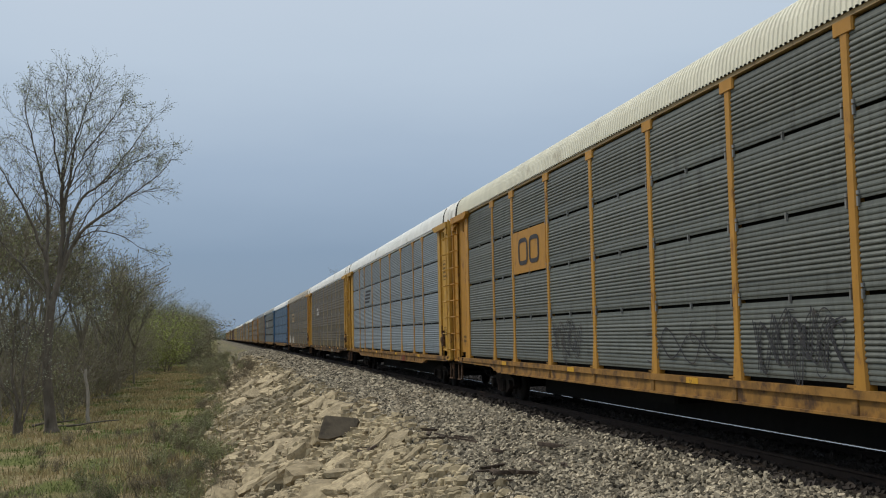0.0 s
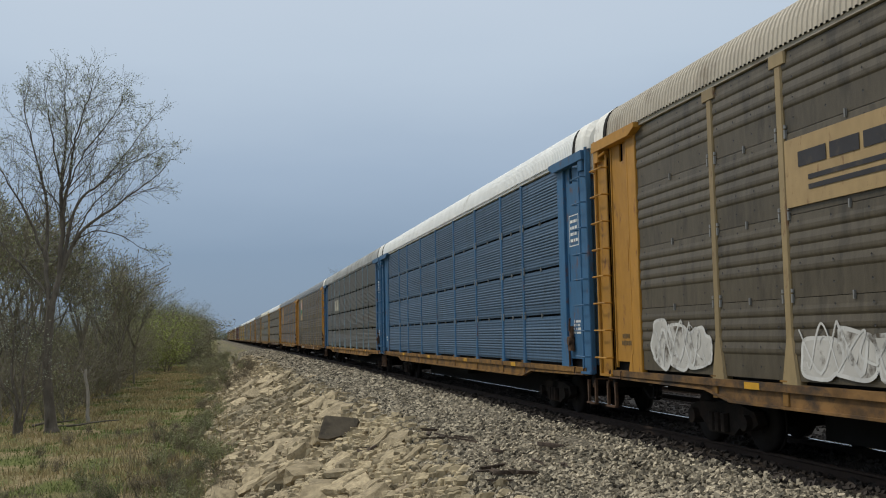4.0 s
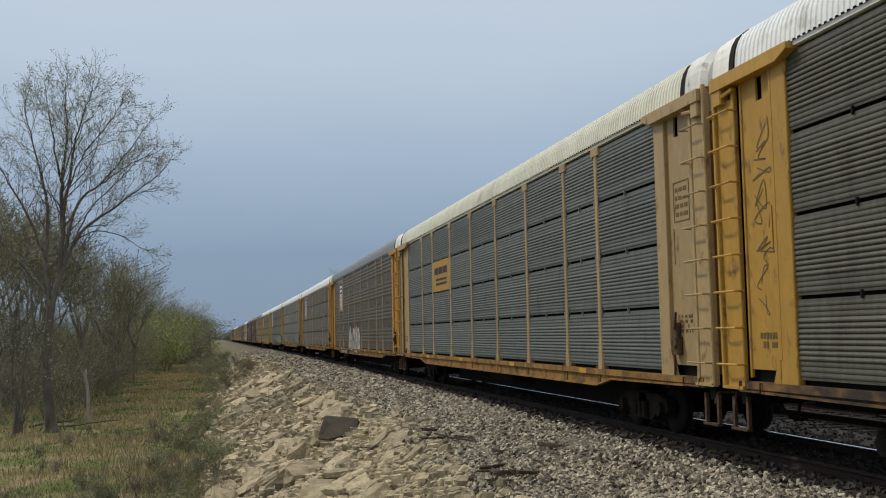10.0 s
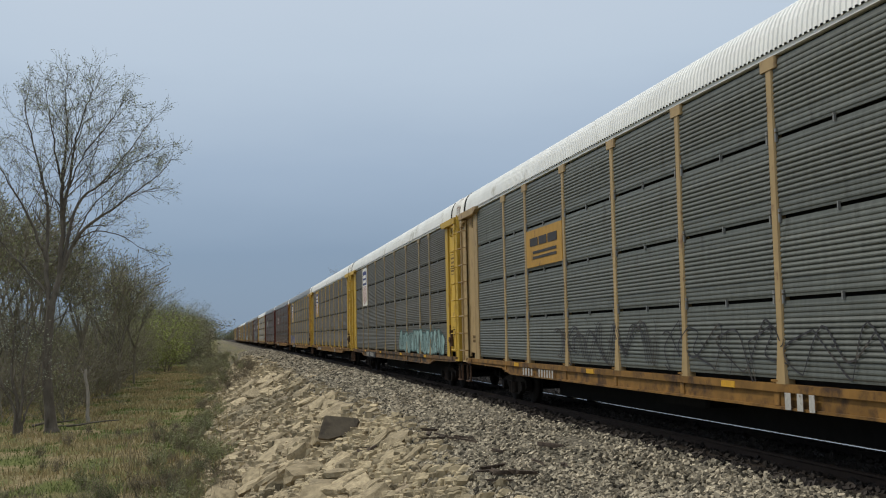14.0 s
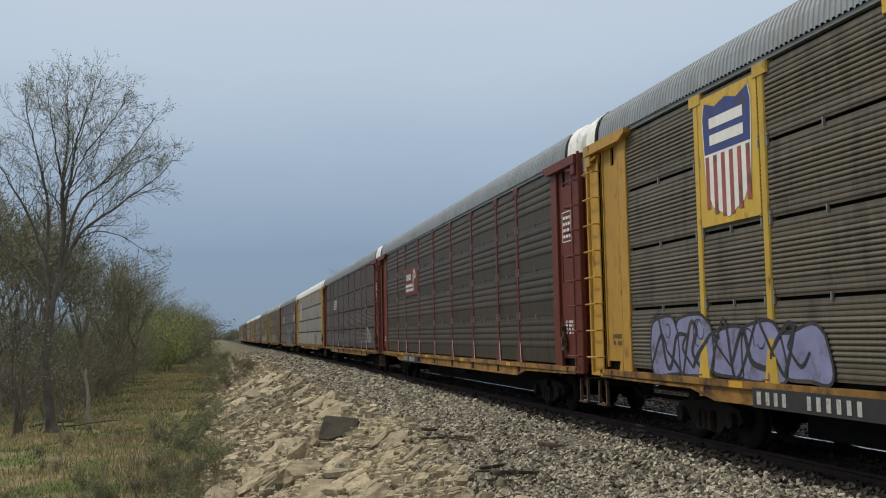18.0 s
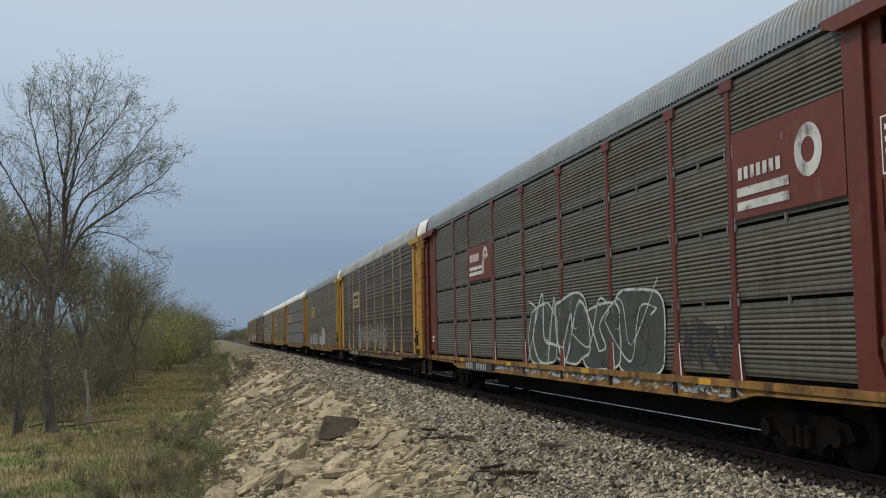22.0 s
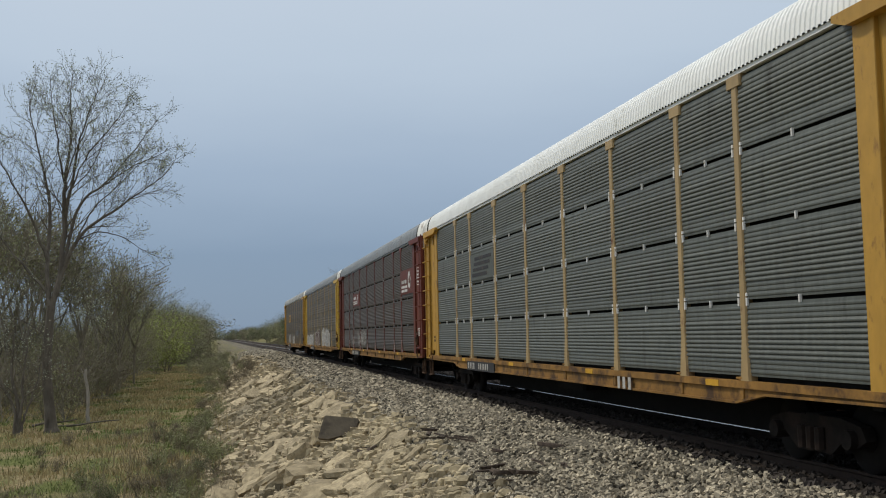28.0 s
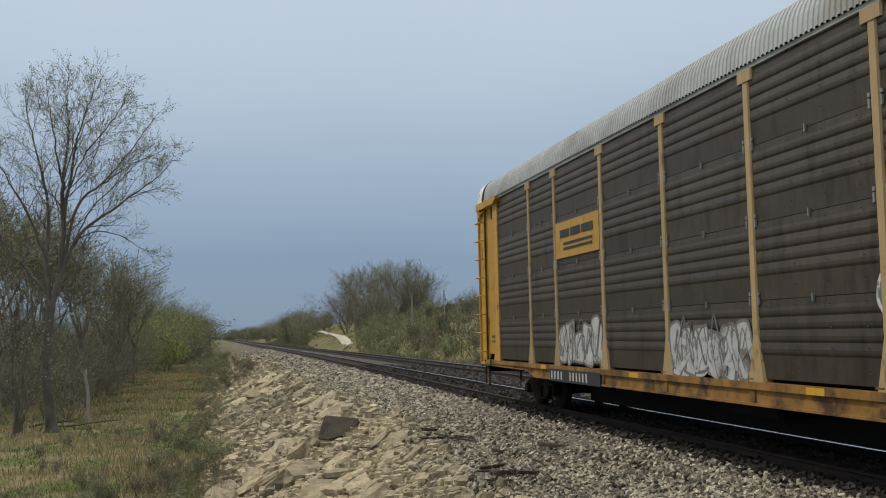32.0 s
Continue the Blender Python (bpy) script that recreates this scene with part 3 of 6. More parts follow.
def emblem(pl, shape, w, h, mat):
    """Plain shapes in the colours of a company mark, on its plate (y runs against the reading direction)."""
    m = Mesh()
    x = -0.016
    if shape == "shield":
        out = [(0.0, 0.44), (0.2, 0.40), (0.4, 0.45), (0.44, 0.34), (0.42, 0.05), (0.40, -0.2), (0.28, -0.36), (0.0, -0.46)]
        ring = out + [(-y, z) for y, z in out[-2:0:-1]]
        base = Mesh().add([(x, y * w, z * h) for y, z in ring], [tuple(range(len(ring)))])
        part("emblem_ground", base.data("emblem_ground", LIGHT_MARK), pl, "off-white shield ground")
        top = [p for p in ring if p[1] >= 0.05] + [(-0.42, 0.05)]
        m.add([(x - 0.002, y * w * 0.97, z * h) for y, z in sorted(top, key=lambda p: math.atan2(p[1] - 0.2, p[0]))], [tuple(range(len(top)))])
        part("emblem", m.data("emblem", mat), pl, "deep blue shield top")
        for i in range(6):
            y = -0.36 + i * 0.144
            low = -0.45 + 0.5 * abs(y) ** 1.8
            st = Mesh().add([(x - 0.002, (y + a) * w, z * h) for a, z in ((-0.034, 0.03), (0.034, 0.03), (0.034, low), (-0.034, low))], [(0, 1, 2, 3)])
            part("stripe", st.data("stripe", spray("faded_red", (0.30, 0.085, 0.07))), pl, "faded red stripe")
        for z in (0.28, 0.15):
            t = Mesh().box(x - 0.006, x - 0.004, -0.3 * w, 0.3 * w, (z - 0.04) * h, (z + 0.04) * h)
            part("lettering_bar", t.data("lettering_bar", LIGHT_MARK), pl)
        return
    def piece(*a):
        part("lettering_bar", Mesh().box(*a).data("lettering_bar", mat), pl)
    if shape == "arch":
        for z, a, b in ((-0.30, -0.2, 0.46), (-0.14, -0.1, 0.46)):
            m.box(x - 0.003, x, a * w, b * w, (z - 0.05) * h, (z + 0.05) * h)
        for r0, r1, a0, a1 in ((0.40, 0.27, -10, 165), (0.2, 0.1, -10, 165)):
            n = 12
            v = []
            for i in range(n + 1):
                g = radians(a0 + (a1 - a0) * i / n)
                for r in (r0, r1):
                    v.append((x - 0.002, -0.26 * w + r * h * 0.8 * math.cos(g), 0.02 * h + r * h * math.sin(g)))
            m.add(v, [(2 * i, 2 * i + 1, 2 * i + 3, 2 * i + 2) for i in range(n)])
        m.box(x - 0.003, x, -0.19 * w, -0.13 * w, -0.35 * h, 0.04 * h)
        for i in range(6):
            m.box(x - 0.003, x, (0.02 + i * 0.072) * w, (0.07 + i * 0.072) * w, 0.06 * h, 0.28 * h)
    elif shape == "round":
        ring = [(math.cos(k * math.pi / 10), math.sin(k * math.pi / 10)) for k in range(20)]
        v = [(x, (-0.22 + q * c) * w, 0.05 * h + q * 1.05 * d * w) for q in (0.115, 0.055) for c, d in ring]
        m.add(v, [(i, (i + 1) % 20, 20 + (i + 1) % 20, 20 + i) for i in range(20)])
        for z in (-0.2, -0.36):
            m.box(x - 0.003, x, -0.05 * w, 0.45 * w, (z - 0.05) * h, (z + 0.05) * h)
        for i in range(7):
            m.box(x - 0.003, x, (0.02 + i * 0.062) * w, (0.06 + i * 0.062) * w, -0.06 * h, 0.08 * h)
    elif shape == "wave":
        for cy in (0.17, -0.17):
            ring = [(cy * w + math.copysign(abs(math.cos(g)) ** 0.45, math.cos(g)) * 0.13 * w, math.copysign(abs(math.sin(g)) ** 0.45, math.sin(g)) * 0.27 * h) for g in [i * math.pi / 12 for i in range(25)]]
            q = Mesh()
            ribbon(q, ring, 0.1, x - 0.003)
            part("emblem", q.data("emblem", mat), pl, "dark looped company mark")
    elif shape == "blocks":
        for y0, y1 in ((0.06, 0.4), (-0.38, -0.02)):
            piece(x - 0.003, x, y0 * w, y1 * w, -0.32 * h, 0.32 * h)
    elif shape == "triple":
        for y0, y1 in ((0.15, 0.38), (-0.1, 0.12), (-0.38, -0.13)):
            piece(x - 0.003, x, y0 * w, y1 * w, 0.06 * h, 0.28 * h)
        for z in (-0.12, -0.26):
            piece(x - 0.003, x, -0.36 * w, 0.3 * w, (z - 0.035) * h, (z + 0.035) * h)
    elif shape == "flag":
        m.add([(x, y * w, z * h) for y, z in ((0.4, -0.3), (-0.4, -0.1), (-0.4, -0.02), (0.0, -0.02), (0.4, 0.08))], [(0, 4, 3, 2, 1)])
        part("emblem", m.data("emblem", spray("flag_green", (0.05, 0.24, 0.14))), pl, "green half of a flag mark")
        s = Mesh()
        s.add([(x, y * w, z * h) for y, z in ((0.4, 0.12), (0.0, 0.02), (-0.4, 0.02), (-0.4, 0.36), (0.3, 0.32))], [(0, 4, 3, 2, 1)])
        part("emblem", s.data("emblem", spray("flag_pink", (0.55, 0.36, 0.30))), pl, "faded pink half of a flag mark")
        return
    elif shape == "lines":
        for i, z in enumerate((0.3, 0.1, -0.1, -0.3)):
            piece(x - 0.003, x, (-0.4 + 0.06 * i) * w, (0.3 + 0.04 * i) * w, (z - 0.06) * h, (z + 0.06) * h)
    if m.v:
        part("emblem", m.data("emblem", mat), pl)


# Each wagon: panels, rows of panels, posts, ends, roof, post foot and cap, sill, words for its label.
def car_spec(panel, rows, post, end, roof, foot=0.1, cap=False, what="", hood="white"):
    return dict(panel=panel, rows=rows, post=post, end=end, roof=roof, foot=foot, cap=cap, what=what, hood=hood)


CARS = [
    car_spec("grey", 4, "orange", "orange", "cream", 0.06, True, "grey panels, yellow posts and a cream roof"),
    car_spec("blue_grey", 4, "orange", "yellow", "white", 0.06, True, "pale blue-grey panels, yellow posts and a white roof"),
    car_spec("brown", 1, "drab", "yellow", "white", 0.12, True, "dusty brown panels, yellow posts and white roof"),
    car_spec("brown", 1, "drab", "orange", "tan", 0.12, True, "dirty brown panels, tan roof and sprayed scribble"),
    car_spec("blue", 4, "blue", "blue", "white", 0.04, False, "faded blue panels and a white roof"),
    car_spec("taupe", 4, "pale_blue", "blue", "patchy", 0.14, True, "taupe panels, pale blue posts and blue ends"),
    car_spec("brown", 1, "drab", "orange", "grey", 0.08, True, "dusty brown panels, yellow ends and a grey roof"),
    car_spec("dusk", 4, "orange", "orange", "grey", 0.14, True, "dark panels, rusty yellow posts, grey roof", "orange"),
    car_spec("taupe", 4, "tan", "yellow", "white", 0.14, True, "grey-brown panels, tan posts and a white roof"),
    car_spec("grey", 4, "tan", "tan", "cream", 0.05, True, "grey panels, tan posts and a cream roof"),
    car_spec("brown", 1, "drab", "orange", "grey", 0.12, True, "brown panels, tan posts, grey roof and black scribble"),
    car_spec("brown", 4, "tan", "yellow", "white", 0.12, True, "brown-grey panels, tan posts and a white roof"),
    car_spec("grey", 4, "tan", "tan", "white", 0.05, True, "grey panels, tan posts and dark scribble"),
    car_spec("taupe", 4, "drab", "bright", "white", 0.05, True, "grey panels, white roof and teal scribble"),
    car_spec("brown", 4, "bright", "bright", "white", 0.12, True, "brown panels and bright yellow posts"),
    car_spec("brown", 4, "bright", "yellow", "grey", 0.12, True, "brown panels, bright yellow posts and purple scribble", "white"),
    car_spec("dark_brown", 1, "red", "red", "grey", 0.16, True, "dark panels, oxide red posts and a grey roof"),
    car_spec("dark_brown", 4, "red", "red", "grey", 0.1, True, "dark panels, oxide red ends and a grey roof"),
    car_spec("white", 4, "bright", "bright", "white", 0.05, True, "clean light panels, yellow posts and a white roof"),
    car_spec("taupe", 4, "red", "red", "grey", 0.12, True, "dark panels, oxide red posts and large dark scribble"),
    car_spec("dark_brown", 1, "tan", "yellow", "patchy", 0.14, True, "brown panels, tan posts and white outlined scribble"),
    car_spec("brown", 1, "drab", "yellow", "grey", 0.12, True, "brown panels, tan posts and black and white scribble"),
    car_spec("grey", 4, "drab", "orange", "white", 0.05, True, "blue-grey panels, yellow posts and a white roof"),
    car_spec("brown", 1, "bright", "yellow", "white", 0.12, True, "brown panels, yellow posts and a big yellow plate"),
    car_spec("grey", 4, "tan", "yellow", "white", 0.05, True, "grey panels, capped tan posts and white roof"),
    car_spec("dark_brown", 4, "red", "red", "grey", 0.12, True, "dirty dark panels, red ends, grey roof"),
    car_spec("brown", 1, "tan", "bright", "grey", 0.05, True, "brown panels, yellow ends and heavy white scribble"),
    car_spec("dark_brown", 1, "tan", "yellow", "patchy", 0.14, True, "dark brown panels, tan posts with wide feet"),
]
cars = []


def build_truck(car, y):
    truck = part("bogie", shared("bolster", UNDER, bolster), car, "two-axle bogie with grime and shade in its colour", (0, y, RAIL_Z))
    for s in (-1, 1):
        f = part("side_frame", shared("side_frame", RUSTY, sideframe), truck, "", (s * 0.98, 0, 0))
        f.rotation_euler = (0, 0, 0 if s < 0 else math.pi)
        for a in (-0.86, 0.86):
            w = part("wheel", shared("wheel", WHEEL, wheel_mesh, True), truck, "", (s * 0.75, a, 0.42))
            w.rotation_euler = (0, 0, 0 if s < 0 else math.pi)


def build_car(k, spec):
    rnd = random.Random(100 + k)
    car = new("autorack_wagon")
    tagged(car, "car-carrier wagon with " + spec["what"], "railway wagon", "wagons of the train")
    car["middle"] = MIDDLES[k]
    car.location = (TRACK_X, car["middle"], 0)
    pm, post, end, roof = PANEL[spec["panel"]], PAINT[spec["post"]], PAINT[spec["end"]], ROOF[spec["roof"]]
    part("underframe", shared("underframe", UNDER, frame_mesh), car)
    for s in (-1, 1):
        part("side_sill", shared(("sill", s), SILL_DIRTY if k in (2, 3, 8, 13, 20) else SILL, sill_mesh(s)), car, "rust-stained yellow side sill")
    part("roof", shared("roof", roof, roof_mesh), car)
    part("eave_rail", shared("eave_rail", PAINT["tan"] if k in (0, 7) else roof, fascia_mesh), car)
    seam = 0.05 if spec["rows"] > 1 else 0.008
    h = (EAVE - DECK - 0.06) / 4
    for b, w in enumerate(BAYS):
        yc = (BAY_Y[b] + BAY_Y[b + 1]) / 2
        for r in range(4):
            z = DECK + 0.04 + (r + 0.5) * h
            me = shared(("side_panel", w, seam), pm, corrugated(w - 0.19, h - seam, 14 if seam > 0.02 else 4, 0.42, 0.02 if seam > 0.02 else 0.016))
            part("side_panel", me, car, "", (-HALF + (0.033 if seam > 0.02 else 0.031), yc, z))
        # the far side, one sheet a bay
        me = shared(("far_panel", w), pm, corrugated(w - 0.02, EAVE - DECK, 16, 0.45))
        fp = part("side_panel", me, car, "", (HALF - 0.03, yc, (EAVE + DECK) / 2))
        fp.rotation_euler = (0, 0, math.pi)
    pme = shared(("side_post", spec["foot"], spec["cap"]), post, post_mesh(0.165, spec["foot"], spec["cap"]))
    for y in BAY_Y[1:-1]:
        part("stake_pocket", shared("stake_pocket", SILL if spec["post"] != "red" else RUSTY, stake_pocket), car, "", (-HALF + 0.02, y + 0.16, 0.82))
    for y in BAY_Y[1:-1]:
        part("side_post", pme, car, "", (0, y, 0))
        fp = part("side_post", pme, car, "", (0, y, 0))
        fp.rotation_euler = (0, 0, math.pi)
    # light caught on the foot edges of the red posts, as white strips
    if k in (16, 17, 19, 25):
        for y in BAY_Y[1:-1]:
            part("edge_stripe", shared(("edge_stripe", spec["foot"]), LIGHT_MARK, foot_highlight(0.165, spec["foot"])), car, "white highlight painted on the foot edge", (0, y, 0))
    tagged(part("latch_strip", shared("latch_strip", LIGHT_MARK if k == 24 else RUSTY if k in (18, 5, 8) else PANEL["white"], clip_mesh), car, "", (-HALF + 0.006, 0, 0)), kind="stuff")
    if spec["rows"] == 1:
        tagged(part("riveting", shared("riveting", DARK_MARK, rivets), car, "", (-HALF + 0.006, 0, 0)), kind="stuff")
    # a solid black box added for the darkness inside the wagon
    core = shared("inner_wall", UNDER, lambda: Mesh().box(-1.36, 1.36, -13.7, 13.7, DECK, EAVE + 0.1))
    part("inner_wall", core, car, "black box standing for the unlit load space")
    for s in (-1, 1):                                      # rear end (+y), front end (-y)
        for side in (1, -1):
            for name, build in (("corner_post", corner_post), ("end_sheet", end_sheet(1.4 if s < 0 else 1.3)), ("eave_header", header_mesh)):
                e = part(name, shared((name, s), end, build), car, "", (0, s * PANEL_END, 0))
                e.scale = (side, s, 1)
        lad = part("ladder", shared("ladder", end, ladder_side), car, "", (0, s * PANEL_END, 0))
        lad.scale = (1, s, 1)
        for i in range(8):
            part("rung", shared("rung", end, rung), lad, "", (-HALF, 1.38, DECK + 0.22 + i * 0.5))
        for side in (1, -1):
            d = part("end_door", shared("end_door", end, end_door), car, "", (0, s * 13.84, 0))
            d.scale = (side, s, 1)
            d = part("door_top", shared("door_top", PAINT[spec["hood"]] if spec["hood"] in PAINT else ROOF[spec["hood"]], door_top), car, "", (0, s * 13.84, 0))
            d.scale = (side, s, 1)
            st = part("step_iron", shared("step_iron", CASTING, step_iron), car, "", (side * 1.42, s * 13.72, 0))
        for z in (3.3, 2.3) if k in (1, 2, 9) else (3.3,):
            part("door_slot", shared("door_slot", UNDER, lambda: Mesh().box(-0.2, 0.2, -0.012, 0.012, -0.06, 0.06)), car, "dark slot in the end door", (-0.92, s * 13.985, z))
        hd = part("roof_end", shared("roof_end", PAINT["white"] if spec["hood"] == "white" else roof, roof_end_mesh), car, "", (0, s * (END - 0.06), 0))
        hd.scale = (1, s, 1)
        part("roof_seal", shared("roof_seal", UNDER, roof_seal), car, "", (0, s * (ROOF_END + 0.04), 0))
        lv = part("uncoupling_lever", shared("uncoupling_lever", CASTING, uncoupling_lever), car, "", (0, s * 13.86, 0))
        lv.scale = (1, s, 1)
        ho = part("air_hose", shared("air_hose", UNDER, air_hose), car, "sagging black brake hose", (-0.45, s * 13.75, 0))
        ho.scale = (1, s, 1)
        part("grab_iron", shared("grab_iron", CASTING, grab_iron), car, "rusty grab iron", (-HALF + 0.02, s * 13.25, 0.93))
        build_truck(car, s * 10.1)
    part("brake_lever", shared("brake_lever", CASTING, lever_mesh), car, "", (-HALF + 0.02, -12.72, DECK + 0.62))
    # writing: plain bars on the near side
    marked = {0: 0, 1: 0, 2: 0, 3: 0, 4: 0, 8: 0, 9: 0}.get(k, 1)
    if marked:
        me = mark_bars(rnd, 0.17).data("marking_bar", DARK_MARK if k == 5 else WORN_MARK)
        tagged(part("marking_bar", me, car, "worn reporting marks as bars", (-HALF - 0.025, 6.15, 0.74)), kind="stuff")
    if k in (10, 11, 13, 15, 16, 19, 20, 21, 24, 25, 26, 27):
        part("marking_plate", shared("marking_plate", DARK_MARK, lambda: Mesh().box(-0.004, 0.03, -1.58, 1.58, -0.13, 0.13)), car, "black plate behind the marks", (-HALF - 0.018, 6.15, 0.74))
    if k in (1, 2, 3, 6, 7, 12, 14, 18, 22, 24):
        me = mark_bars(rnd, 0.21, 3).data("marking_bar", WORN_MARK if k != 1 else spray("red", (0.30, 0.05, 0.04)))
        tagged(part("marking_bar", me, car, "company letters as bars on the sill", (-HALF - 0.025, -5.9, 0.74)), kind="stuff")
    for b in (1, 3, 5, 7):
        part("reflector", shared("reflector", REFLECTOR, lambda: Mesh().box(-0.004, 0.02, -0.21, 0.21, -0.045, 0.045, 0.008)), car, "yellow reflector strip", (-HALF - 0.017, (BAY_Y[b] + BAY_Y[b + 1]) / 2, DECK - 0.06))
    ink = FAINT_MARK if spec["end"] not in ("red", "blue") else LIGHT_MARK
    box = Mesh()
    for y0, y1, z0, z1 in ((-0.27, 0.27, 0.3, 0.318), (-0.27, 0.27, -0.318, -0.3), (-0.288, -0.27, -0.318, 0.318), (0.27, 0.288, -0.318, 0.318)):
        box.box(-0.004, 0.0, y0, y1, z0, z1)
    for i in range(4):
        y = 0.22
        while y > -0.2:
            k = rnd.uniform(0.06, 0.16)
            box.box(-0.004, 0.0, max(-0.22, y - k), y, 0.19 - i * 0.13 - 0.03, 0.19 - i * 0.13 + 0.03)
            y -= k + 0.05
    tagged(part("stencil_bar", box.data("stencil_bar", ink), car, "framed block of stencilled data", (-HALF + 0.048, -12.95, rnd.uniform(3.6, 3.95))), kind="stuff")
    tagged(part("stencil_bar", bars(0.5, 0.3, 4, rnd, 0.7).data("stencil_bar", ink), car, "small stencilled lines", (-HALF + 0.048, -12.95, 1.75)), kind="stuff")
    tagged(part("stencil_bar", bars(0.45, 0.24, 2, rnd, 0.9).data("stencil_bar", ink), car, "small stencilled lines", (-HALF + 0.048, 12.85, 1.5)), kind="stuff")
    if k in (5, 16, 17, 19, 25, 8):
        for y in (-12.95, 12.85):
            part("warning_label", shared("warning_label", PAINT["bright"], lambda: Mesh().box(-0.004, 0, -0.22, 0.22, -0.1, 0.1)), car, "small yellow warning label", (-HALF + 0.047, y, 2.0 if k != 8 else 3.2))
    return car


def dress(k, car):
    """Company plates and sprayed scribble of single wagons."""
    rnd = random.Random(500 + k)
    W, B = spray("white", (0.52, 0.52, 0.50)), spray("black", (0.03, 0.03, 0.035))
    h = (EAVE - DECK) / 4
    z = [DECK + i * h for i in range(5)]
    Y = PAINT

    def g(b0, b1, z0, z1, fill, line, n, loose=False):
        """From bay edge b0 (rear) to b1, in parts of bays."""
        def at(b):
            i = min(int(b), 8)
            return BAY_Y[i] - (b - i) * BAYS[i]
        graffiti(car, at(b1), at(b0), DECK + z0, DECK + z1, fill, line, rnd, n, loose)

    def sill_tag(b0, b1, mat):
        m = Mesh()
        y, y1 = BAY_Y[int(b1)] - (b1 - int(b1)) * 2.6, BAY_Y[int(b0)] - (b0 - int(b0)) * 2.6
        while y < y1:
            q = [(y + rnd.uniform(-0.2, 0.2), 0.8 + rnd.uniform(-0.1, 0.09)) for _ in range(4)]
            ribbon(m, q, 0.04, -HALF + 0.024 - rnd.random() * 0.002)
            y += rnd.uniform(0.1, 0.35)
        tagged(part("graffiti_outline", m.data("graffiti_outline", mat), car, "scribble sprayed along the sill"), kind="stuff")

    def shield(bay, z0, z1, paint):
        pl = plate(car, bay, z0, z1, Y[paint], "logo_panel", "yellow panel with a shield mark")
        emblem(pl, "shield", 1.7, z1 - z0, spray("shield_blue", (0.045, 0.065, 0.20)))

    def small(bay, z0, z1, paint, shape, mat, spread=0.0):
        pl = plate(car, bay, z0, z1, paint, "logo_panel", "painted company plate", spread)
        emblem(pl, shape, BAYS[bay] - 0.2, z1 - z0, mat)

    if k == 0:
        small(2, z[2] + 0.02, z[3] - 0.02, Y["orange"], "wave", B)
        g(3.1, 3.8, 0.15, 0.95, None, B, 3, True)
        g(6.2, 6.9, 0.05, 1.0, None, B, 4, True)
        g(4.9, 5.9, 0.1, 0.9, None, B, 2)
    elif k == 1:
        small(2, z[2] + 0.1, z[3] - 0.1, PANEL["blue_grey"], "lines", B)
    elif k == 2:
        small(2, z[2] + 0.1, z[3] - 0.15, PANEL["maroon"], "arch", W)
        scrawl(car, 12.5, 13.0, 1.35, 2.1, B, rnd, 6)
        g(8.1, 8.8, 0.3, 0.9, None, B, 4)
    elif k == 3:
        small(2, z[2] + 0.1, z[3] - 0.1, Y["tan"], "triple", B)
        g(0.2, 0.9, 0.1, 0.9, spray("chalk", (0.45, 0.44, 0.41)), W, 3)
        g(2.1, 2.9, 0.1, 0.8, spray("chalk", (0.45, 0.44, 0.41)), W, 3)
    elif k == 5:
        small(2, z[2] + 0.02, z[3] - 0.02, PANEL["taupe"], "blocks", spray("cream", (0.40, 0.385, 0.31)))
        g(7.1, 7.6, 0.3, 0.9, None, spray("chalk", (0.45, 0.44, 0.41)), 1)
    elif k == 6:
        small(1, z[2] + 0.1, z[4] - 0.1, Y["tan"], "flag", B)
        g(0.3, 1.9, 0.05, 0.9, None, B, 5, True)
        g(4.4, 6.5, 0.05, 0.8, None, B, 5)
    elif k == 7:
        small(1, z[2] + 0.1, z[4] - 0.1, Y["orange"], "lines", Y["tan"])
    elif k == 8:
        scrawl(car, 12.6, 13.1, 1.9, 4.4, FAINT_MARK, rnd, 9)
        g(3.3, 3.7, 0.4, 1.6, None, W, 1)
        sill_tag(2.5, 8.9, spray("chalk", (0.45, 0.44, 0.41)))
    elif k == 9:
        small(2, z[2] + 0.02, z[3] - 0.02, Y["yellow"], "triple", B)
    elif k == 10:
        shield(1, z[2] + 0.1, z[4] - 0.1, "tan")
        g(3.05, 4.75, -0.2, 1.3, spray("chalk", (0.45, 0.44, 0.41)), B, 5, True)
        g(3.05, 4.75, 0.6, 1.45, None, spray("red", (0.30, 0.05, 0.04)), 5)
    elif k == 11:
        shield(1, z[2] + 0.1, z[4] - 0.1, "tan")
    elif k == 12:
        small(2, z[2] + 0.1, z[3] - 0.1, Y["yellow"], "triple", B)
        g(2.8, 4.6, 0.05, 0.95, None, B, 5, True)
        g(4.7, 7.2, 0.05, 0.9, None, B, 6)
    elif k == 13:
        shield(1, z[2] + 0.1, z[4] - 0.1, "white")
        g(5.4, 8.8, 0.05, 0.95, spray("teal", (0.22, 0.33, 0.32)), spray("dark_teal", (0.07, 0.13, 0.13)), 14, True)
    elif k == 14:
        shield(1, z[2] + 0.1, z[4] - 0.1, "bright")
    elif k == 15:
        shield(1, z[2] + 0.1, z[4] - 0.1, "bright")
        g(0.35, 2.45, -0.02, 0.95, spray("purple", (0.20, 0.205, 0.34)), B, 5)
    elif k == 16:
        small(2, z[2] + 0.1, z[3] + 0.1, Y["red"], "arch", W)
    elif k == 17:
        small(2, z[2] + 0.2, z[3] - 0.1, PANEL["dark_brown"], "lines", W)
